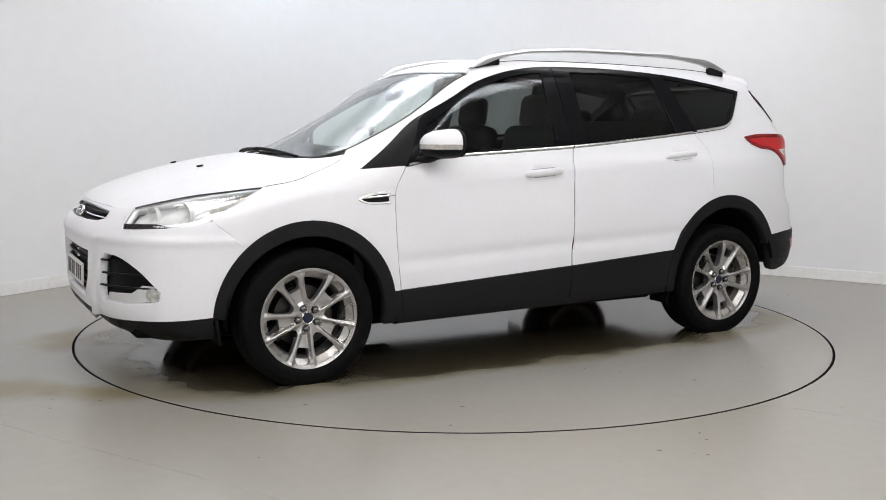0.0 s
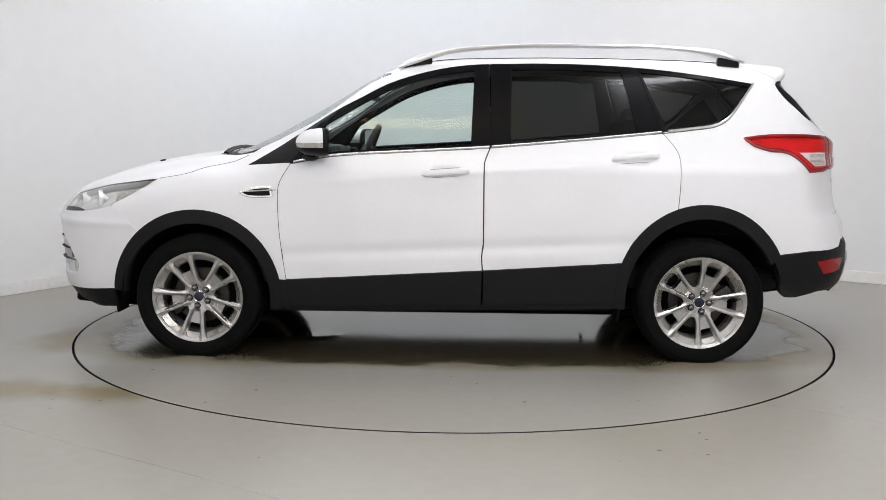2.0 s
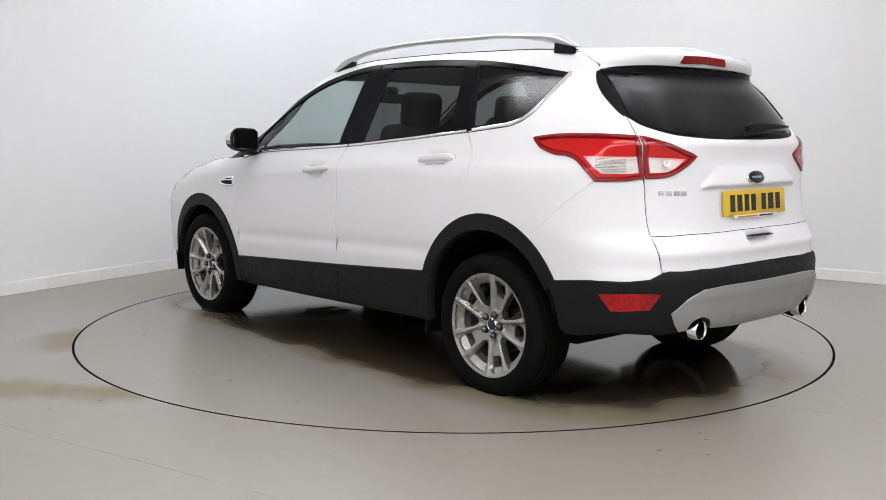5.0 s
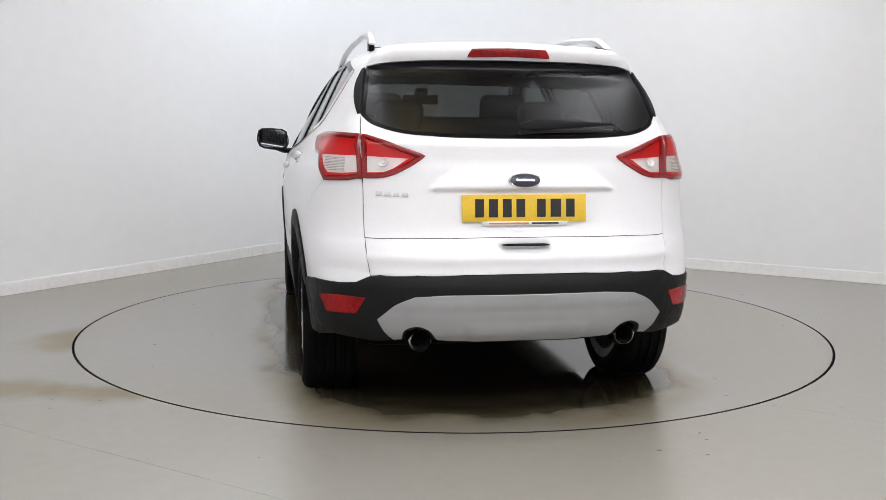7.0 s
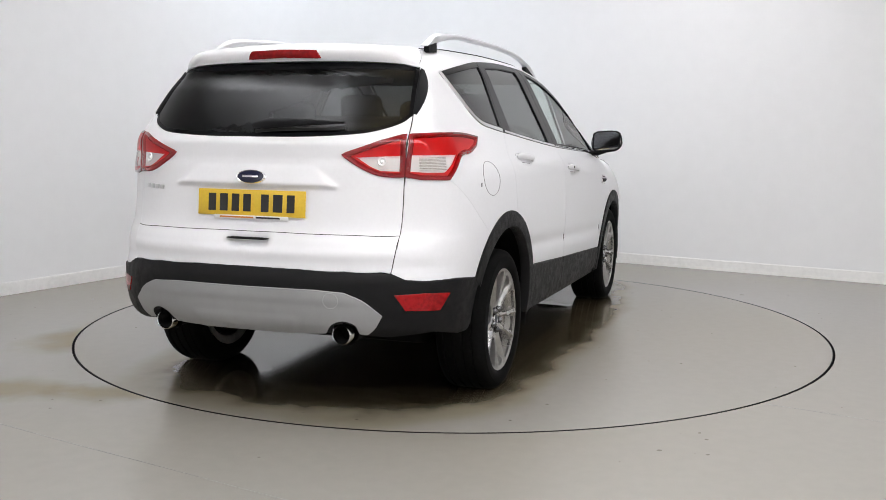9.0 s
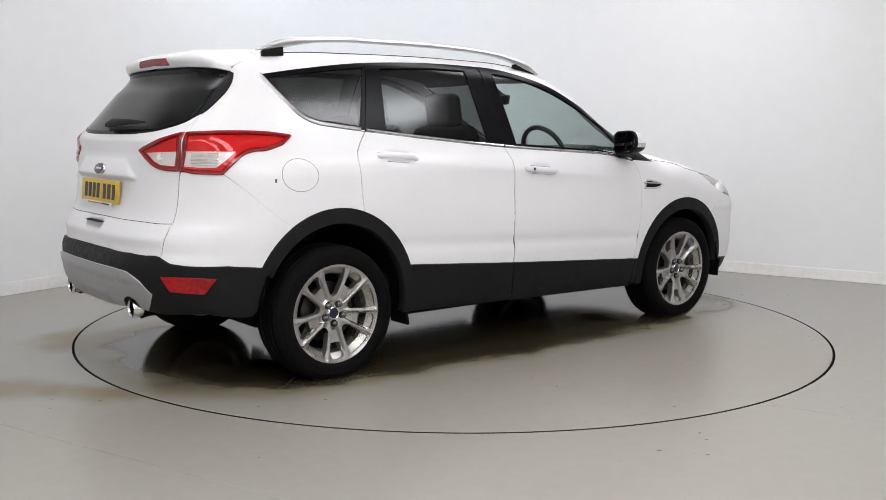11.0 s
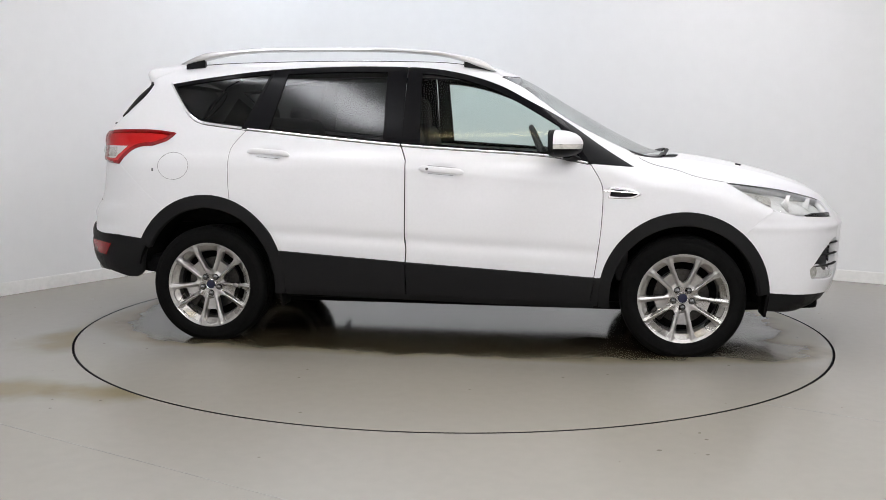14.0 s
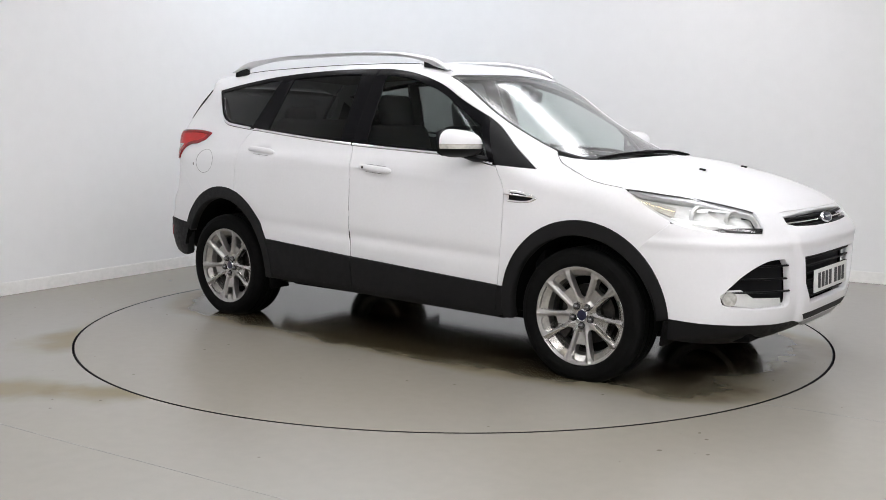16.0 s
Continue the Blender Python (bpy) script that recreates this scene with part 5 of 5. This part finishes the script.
    part("rim_barrel", lathe([(0.188, 0.030), (0.186, 0.02), (0.196, -0.10), (0.236, -0.112)], 64), BARREL, w)
    part("rim_wall", lathe([(0.236, 0.100), (0.229, 0.093), (0.196, 0.066), (0.188, 0.030)], 64), RIM_WALL, w, "uneven grey inner wall of the rim")
    part("brake_disc", lathe([(0.03, 0.035), (0.085, 0.035), (0.088, 0.012), (0.150, 0.012), (0.150, -0.012), (0.03, -0.012)], 48), STEEL, w, "worn steel brake disc, darkened for shade")
    part("backing_plate", lathe([(0.001, -0.03), (0.20, -0.03), (0.20, -0.035)], 40), LINER, w)
    cal = box((0.10, 0.06, 0.075), (0.0, 0.012, 0), bevel=0.012)
    part("brake_caliper", cal, STEEL, w, "grey brake caliper").matrix_basis = pose(-0.115, 0, 0.075, 0, 55, 0)
    part("centre_cap", lathe([(0.001, 0.080), (0.020, 0.080), (0.0265, 0.077), (0.0275, 0.070)], 32), BLUE, w, "blue centre cap")
    part("cap_ring", lathe([(0.0262, 0.079), (0.0285, 0.0805), (0.031, 0.078), (0.031, 0.066)], 32), CHROME, w)
    for k in range(5):
        t = math.pi / 2 + 2 * math.pi * k / 5
        # black disc that paints the shade in the nut's pocket
        part("nut_pocket_shade", lathe([(0.001, 0.0785), (0.0175, 0.0785), (0.0185, 0.070)], 20), LINER, w).matrix_basis = Matrix.Translation((0.052 * math.cos(t), 0, 0.052 * math.sin(t)))
        nut = lathe([(0.001, 0.096), (0.007, 0.0955), (0.0125, 0.092), (0.0155, 0.086), (0.0155, 0.066)], 14)
        part("wheel_nut", nut, NUT, w, "dark steel wheel nut").matrix_basis = Matrix.Translation((0.052 * math.cos(t), 0, 0.052 * math.sin(t)))
    for o in w.children:
        if o.name.split(".")[0] in ("rim", "rim_barrel", "rim_lip", "rim_wall"):
            o.data.transform(Matrix.Diagonal((1.03, 1.0, 1.03, 1)))
    return w


first = wheel()
first.matrix_basis = pose(1.343, 0.766, 0.321, 0, 170.2, 0)
copy_thing(first, pose(-1.345, 0.756, 0.321, 0, -20.4, 0))
copy_thing(first, pose(1.345, -0.766, 0.321, 0, 180, 180))
copy_thing(first, pose(-1.345, -0.756, 0.321, 0, 182, 180))

# ---- tail fittings ----
def stuck(p, n, up=(0, 0, 1)):
    """The frame at p whose +x points along n and whose z is nearest to up."""
    n = Vector(n).normalized()
    y = Vector(up).cross(n).normalized()
    m = Matrix((n, y, n.cross(y))).transposed().to_4x4()
    return Matrix.Translation(p) @ m


def plate(name, at, mat, label, sign):
    ob = new(name)
    ob.parent = car
    ob.matrix_basis = at
    ob["label"] = label
    part("plate_board", box((0.006, 0.520, 0.111), bevel=0.0025), mat, ob)
    # the registration is left as plain bars
    widths = (0.046, 0.048, 0.046, 0.046, 0.046, 0.056, 0.046)
    y = -0.212
    for i, wd in enumerate(widths):
        part("character_bar", box((0.0014, wd * 0.80, 0.074), (0.0042, sign * (y + wd / 2), 0.0)), INK, ob)
        y += wd + 0.0105 + (0.030 if i == 3 else 0)
    return ob


q = lift("tail", np.array([(0.0, 0.912)]))
at = stuck(Vector(q[0]) + Vector((-0.012, 0, 0)), (-1, 0, 0.09))
rear_plate = plate("rear_number_plate", at, YELLOW, "yellow rear number plate with dark bars", 1)
part("dealer_strip", box((0.005, 0.36, 0.017), (0.001, 0.0, -0.062), bevel=0.001), PLATE_WHITE, rear_plate, "white dealer strip")
part("dealer_bar", box((0.001, 0.165, 0.007), (0.0042, -0.067, -0.062)), ORANGE_INK, rear_plate, "faded orange print bar")
part("dealer_bar", box((0.001, 0.115, 0.007), (0.0042, 0.085, -0.062)), INK, rear_plate, "dark print bar")
q = lift("nose", np.array([(0.0, 0.515)]))
plate("front_number_plate", stuck(Vector(q[0]) + Vector((0.014, 0, 0)), (1, 0, 0.03)), PLATE_WHITE, "white front number plate with dark bars", 1)


def badge(p, n, w, h, owner):
    """A plain oval emblem."""
    ob = new("badge")
    ob.parent = owner
    ob["label"] = "plain dark blue oval badge with a chrome rim"
    ob.matrix_basis = stuck(p, n)
    bm = lathe([(0.001, 0.009), (0.7, 0.008), (0.86, 0.0055), (0.87, 0.0)], 40, "x")
    bmesh.ops.scale(bm, vec=(1, w / 2, h / 2), verts=bm.verts)
    part("field", bm, BLUE, ob)
    bm = lathe([(0.85, 0.0), (0.87, 0.007), (0.94, 0.009), (1.0, 0.004), (1.0, -0.004)], 40, "x")
    bmesh.ops.scale(bm, vec=(1, w / 2, h / 2), verts=bm.verts)
    part("chrome_rim", bm, CHROME, ob)
    bm = box((0.002, w * 0.52, h * 0.16), (0.0095, 0, 0), bevel=0.0008)
    part("script_bar", bm, CHROME, ob)
    return ob


q = lift("tail", np.array([(0.0, 1.022)]))
badge(Vector(q[0]) + Vector((-0.017, 0, 0)), (-1, 0, 0.35), 0.145, 0.062, tailgate)
q = lift("nose", np.array([(0.0, 0.812)]))
badge(Vector(q[0]) + Vector((0.012, 0, -0.002)), (1, 0, 0.5), 0.135, 0.056, bumper)
for k in range(4):
    q = lift("gate", np.array(gate([(-2.105, 0.585 - 0.034 * k, 0.967)])))
    n = grad(q)[0]
    part("model_bar", box((0.004, 0.026, 0.020), bevel=0.0015), SATIN, tailgate, "satin chrome bar of the model badge").matrix_basis = stuck(Vector(q[0] + n * 0.002), n)
b = gate([(-1.885, 0.178, 1.536), (-1.885, 0.0, 1.540), (-1.885, -0.178, 1.536), (-1.893, -0.160, 1.566), (-1.893, 0.0, 1.570), (-1.893, 0.160, 1.566)])
panel("brake_lamp", "gate", b, REFLEX, tailgate, off=0.008, thick=0.02, step=0.02, edge=0.004, label="dark red high brake lamp")
seam = lift("gate", np.array(smooth_line(gate(lift("tail", np.array(tail([(-2.08, 0.637, 0.79), (-2.15, 0.45, 0.792), (-2.19, 0.2, 0.793), (-2.2, 0.0, 0.793), (-2.19, -0.2, 0.793), (-2.15, -0.45, 0.792), (-2.08, -0.637, 0.79)])))), 8)))
part("gate_trim_gap", tube(seam + grad(seam) * 0.0006, 0.0013, 0.0015, 6), RUBBER, tailgate, "thin dark gap above the trim strip")
q = lift("tail", np.array(tail([(-2.22, y, 0.7655) for y in np.linspace(0.098, -0.098, 9)])))
part("release_slot", tube(q + np.array([-0.002, 0, 0]), [0.012] * 9, [0.002] + [0.0055] * 7 + [0.002], 8, up=(0, 0, 1)), TRIM_BLACK, tailgate, "dark release handle slot")
# rear wiper
line = lift("gate", np.array(gate([(-2.117, 0.012, 1.222), (-2.11, -0.05, 1.228), (-2.10, -0.15, 1.230), (-2.095, -0.26, 1.232), (-2.09, -0.40, 1.234)])))
n = grad(line)
wiper = new("rear_wiper")
wiper.parent = tailgate
wiper["label"] = "black rear wiper resting on the glass"
part("arm", tube(line + n * 0.028, [0.014, 0.026, 0.020, 0.014, 0.004], [0.010, 0.016, 0.015, 0.010, 0.004], 10, up=(-1, 0, 0.5)), TRIM_BLACK, wiper)
part("blade", tube(line + n * 0.006 + np.array([0, 0, -0.012]), 0.006, 0.008, 8), RUBBER, wiper)
for s in (1, -1):
    pipe = part("exhaust_tip", lathe([(0.036, 0.10), (0.0365, -0.004), (0.040, -0.009), (0.0435, -0.004), (0.0435, 0.12)], 36, "x"), CHROME, car, "chrome exhaust tip")
    pipe.matrix_basis = Matrix.Translation((-2.205, s * 0.433, 0.381))
    part("exhaust_inside", lathe([(0.001, 0.07), (0.036, 0.07), (0.0362, 0.0)], 30, "x"), LINER, pipe)
    pocket = lathe([(0.060, 0.0), (0.052, 0.03), (0.052, 0.12)], 30, "x")
    part("exhaust_pocket", pocket, LINER, car).matrix_basis = Matrix.Translation((-2.165, s * 0.433, 0.388))
q = lift("tail", np.array(tail([(-2.23, -0.40, 0.53)])))
part("tow_cover", lathe([(0.031, 0.0), (0.0318, 0.0008), (0.0326, 0.0)], 30, "x"), SILVER, rb, "round tow eye cover").matrix_basis = stuck(Vector(q[0] + grad(q)[0] * 0.0192), grad(q)[0])

# ---- front wipers, washer jets ----
for y0, y1 in ((0.50, -0.10), (-0.02, -0.52)):
    pts = lift("top", np.array([(1.285 - 0.10 * abs(y0 + (y1 - y0) * f) ** 2 * 1.6 + 0.012 - 0.02 * f, y0 + (y1 - y0) * f) for f in np.linspace(0, 1, 10)]))
    w = new("front_wiper")
    w.parent = car
    w["label"] = "black windscreen wiper"
    part("arm", tube(pts + np.array([0.012, 0, 0.013]), [0.012] * 3 + [0.008] * 7, 0.006, 8), TRIM_BLACK, w)
    part("blade", tube(pts + np.array([0, 0, 0.007]), 0.005, 0.008, 8), RUBBER, w)
for s in (1, -1):
    q = lift("top", np.array([(1.70, s * 0.28)]))[0]
    part("washer_jet", box((0.032, 0.020, 0.010), tuple(q + np.array([0, 0, 0.006])), (0, 10, 0), bevel=0.004), TRIM_BLACK, car, "small black washer jet")

# ---- cabin ----
cabin = new("cabin")
cabin.parent = car
cabin["label"] = "dark cabin with fabric seats"
part("floor_pan", box((2.75, 1.44, 0.10), (-0.42, 0, 0.42), bevel=0.03), FABRIC, cabin)
part("boot_floor", box((0.85, 1.1, 0.30), (-1.68, 0, 0.80), bevel=0.03), FABRIC, cabin)
part("parcel_shelf", box((0.72, 1.15, 0.02), (-1.64, 0, 1.09), bevel=0.006), FABRIC, cabin, "dark parcel shelf")
inner_roof = [(x * 0.96 - 0.01, y * 0.93) for x, y in (np.array(a) for a in roof_loop)]
panel("roof_lining", "top", inner_roof, LINING, cabin, off=-0.045, thick=0, step=0.08, label="pale headlining")
for flip in (False, True):
    f_in = join(BELT[:19], SEAM_B, SILL_TOP[2:0:-1], SEAM_A[::-1])
    r_in = join(BELT[18:], SEAM_C, rear_arch(72, 22), [(-0.912, 0.532), (-0.187, 0.484)], SEAM_B[::-1])
    panel("door_trim", "side", f_in, DASH, cabin, off=-0.05, thick=0, step=0.06, flip=flip, gap=0.004)
    panel("door_trim", "side", r_in, DASH, cabin, off=-0.05, thick=0, step=0.06, flip=flip, gap=0.004)
    boot = [(-1.22, 0.88), (-1.22, 1.22), (-1.42, 1.25), (-1.66, 1.47), (-1.84, 1.26), (-1.96, 1.10), (-1.98, 0.88)]
    panel("boot_trim", "side", boot, DASH, cabin, off=-0.07, thick=0, step=0.06, flip=flip)
part("bulkhead", box((0.06, 1.45, 0.62), (1.02, 0, 0.70), bevel=0.01), DASH, cabin)
bm = box((0.42, 1.38, 0.20), (0.92, 0, 0.965), bevel=0.06, seg=4)
part("dashboard", bm, DASH, cabin, "black soft dashboard")
part("instrument_hood", box((0.22, 0.36, 0.10), (0.80, -0.37, 1.075), (0, -8, 0), bevel=0.035, seg=3), DASH, cabin)
part("centre_stack", box((0.20, 0.28, 0.34), (0.74, 0, 0.95), (0, 14, 0), bevel=0.03), DASH, cabin)
part("tunnel", box((1.1, 0.22, 0.22), (0.2, 0, 0.58), bevel=0.04), DASH, cabin)


def turned(bm, at):
    bmesh.ops.transform(bm, matrix=at, verts=bm.verts)
    return bm


ring = []
for k in range(41):
    t = 2 * math.pi * k / 40
    ring.append(pose(0.56, -0.37, 1.075, 0, -24, 0) @ Vector((0, 0.185 * math.cos(t), 0.185 * math.sin(t))))
part("steering_wheel", tube(ring, 0.016, 0.016, 10, up=(1, 0, 0.3)), DASH, cabin, "black steering wheel")
part("steering_boss", box((0.06, 0.17, 0.13), (0.575, -0.37, 1.07), (0, -24, 0), bevel=0.025), DASH, cabin)
for a in (0, 180, 270):
    part("steering_spoke", turned(box((0.02, 0.11, 0.03), (0, 0.125, 0), bevel=0.006), pose(0.57, -0.37, 1.075, 0, -24, 0) @ pose(0, 0, 0, a, 0, 0)), SATIN, cabin)
part("interior_mirror", box((0.03, 0.235, 0.065), (0.47, 0.0, 1.425), (0, 12, 0), bevel=0.013, seg=3), DASH, cabin, "black rear-view mirror")
part("mirror_pod", box((0.10, 0.09, 0.04), (0.47, 0.0, 1.462), (0, 30, 0), bevel=0.015), DASH, cabin)


def seat(x, y, wide, lean=16, z=0.52):
    ob = new("seat")
    ob.parent = car
    ob["label"] = "dark fabric car seat"
    part("cushion", box((0.52, wide, 0.17), (x + 0.22, y, z + 0.10), (0, -6, 0), bevel=0.06, seg=4), FABRIC, ob)
    part("backrest", box((0.15, wide * 0.98, 0.64), (x - 0.10, y, z + 0.42), (0, -lean, 0), bevel=0.06, seg=4), FABRIC, ob)
    return ob


def headrest(ob, x, y, z, w=0.27):
    part("headrest", box((0.10, w, 0.20), (x, y, z), (0, -8, 0), bevel=0.048, seg=5), FABRIC, ob, "padded headrest")
    for dy in (-0.06, 0.06):
        part("headrest_post", tube([(x + 0.005, y + dy, z - 0.08), (x + 0.03, y + dy, z - 0.19)], 0.006), CHROME, ob, "thin metal post")


for y in (0.37, -0.37):
    s = seat(-0.10, y, 0.52)
    headrest(s, -0.285, y, 1.335)
bench = seat(-0.92, 0.0, 1.28, 18, 0.56)
for y in (0.37, -0.37):
    headrest(bench, -1.13, y, 1.27, 0.25)

# ---- below the car ----
under = new("underbody")
under.parent = car
under["label"] = "black underbody with exhaust pipe"
part("floor_shield", box((3.35, 1.16, 0.10), (0.02, 0, 0.285), bevel=0.03), LINER, under)
part("front_shield", box((0.5, 1.25, 0.06), (1.86, 0, 0.262), (0, -4, 0), bevel=0.02), LINER, under)
# low slabs added out of sight, to block light reflected under the car
part("light_block", box((2.2, 1.10, 0.07), (0.05, 0, 0.225), bevel=0.02), LINER, under, "added dark slab that blocks light under the car")
part("light_block_end", box((0.42, 0.95, 0.10), (1.345, 0, 0.245), bevel=0.02), LINER, under)
part("light_block_end", box((0.42, 0.95, 0.10), (-1.345, 0, 0.262), bevel=0.02), LINER, under)
part("rear_pan", box((0.55, 1.25, 0.12), (-1.88, 0, 0.42), (0, 8, 0), bevel=0.03), LINER, under)
for s in (1, -1):
    part("inner_sill", box((1.74, 0.22, 0.09), (-0.01, s * 0.71, 0.305), bevel=0.02), LINER, under)
    part("silencer", tube([(-2.08, s * 0.433, 0.385), (-1.95, s * 0.40, 0.36), (-1.78, s * 0.30, 0.34)], 0.035), STEEL, under)
    for x in (1.345, -1.345):
        part("axle_arm", tube([(x, s * 0.68, 0.31), (x - 0.05, s * 0.30, 0.27)], 0.035), STEEL, under)
    for x, z, r in ((1.785, 0.292, 8), (-0.915, 0.272, -10)):
        part("mud_flap", box((0.016, 0.15, 0.12), (x, s * 0.79, z), (0, r, 0), bevel=0.005), LINER, under, "small black mud flap")
    part("arch_tail", box((0.03, 0.13, 0.14), (0.885, s * 0.80, 0.32), (0, 8, 0), bevel=0.008), LINER, under)

# ---- what moves: the disc and the car turn together ----
TURN = [(0.0, 209.45), (0.5, 202.05), (1.0, 194.3), (1.5, 186.8), (2.0, 178.8), (2.5, 171.25), (3.0, 163.3), (3.6, 154.0), (4.3, 143.2), (5.0, 132.35), (5.5, 124.6), (6.0, 116.65), (6.5, 109.15),
        (7.0, 101.2), (7.5, 93.75), (8.0, 85.8), (8.5, 78.3), (9.0, 70.4), (9.5, 63.0), (10.0, 55.05), (10.6, 45.75), (11.3, 34.85), (12.0, 23.95), (12.5, 16.15), (13.0, 8.35), (13.5, 1.0), (14.0, -6.9),
        (14.5, -14.25), (15.0, -22.15), (15.5, -29.6), (16.0, -37.65)]


def motions():
    walk(disc, [(t, pose(0, 0, 0, 0, 0, a)) for t, a in TURN])
    walk(car, [(t, pose(0, 0, 0, 0, 0, a) @ pose(0.0083, 0.1347, 0)) for t, a in TURN])


motions()
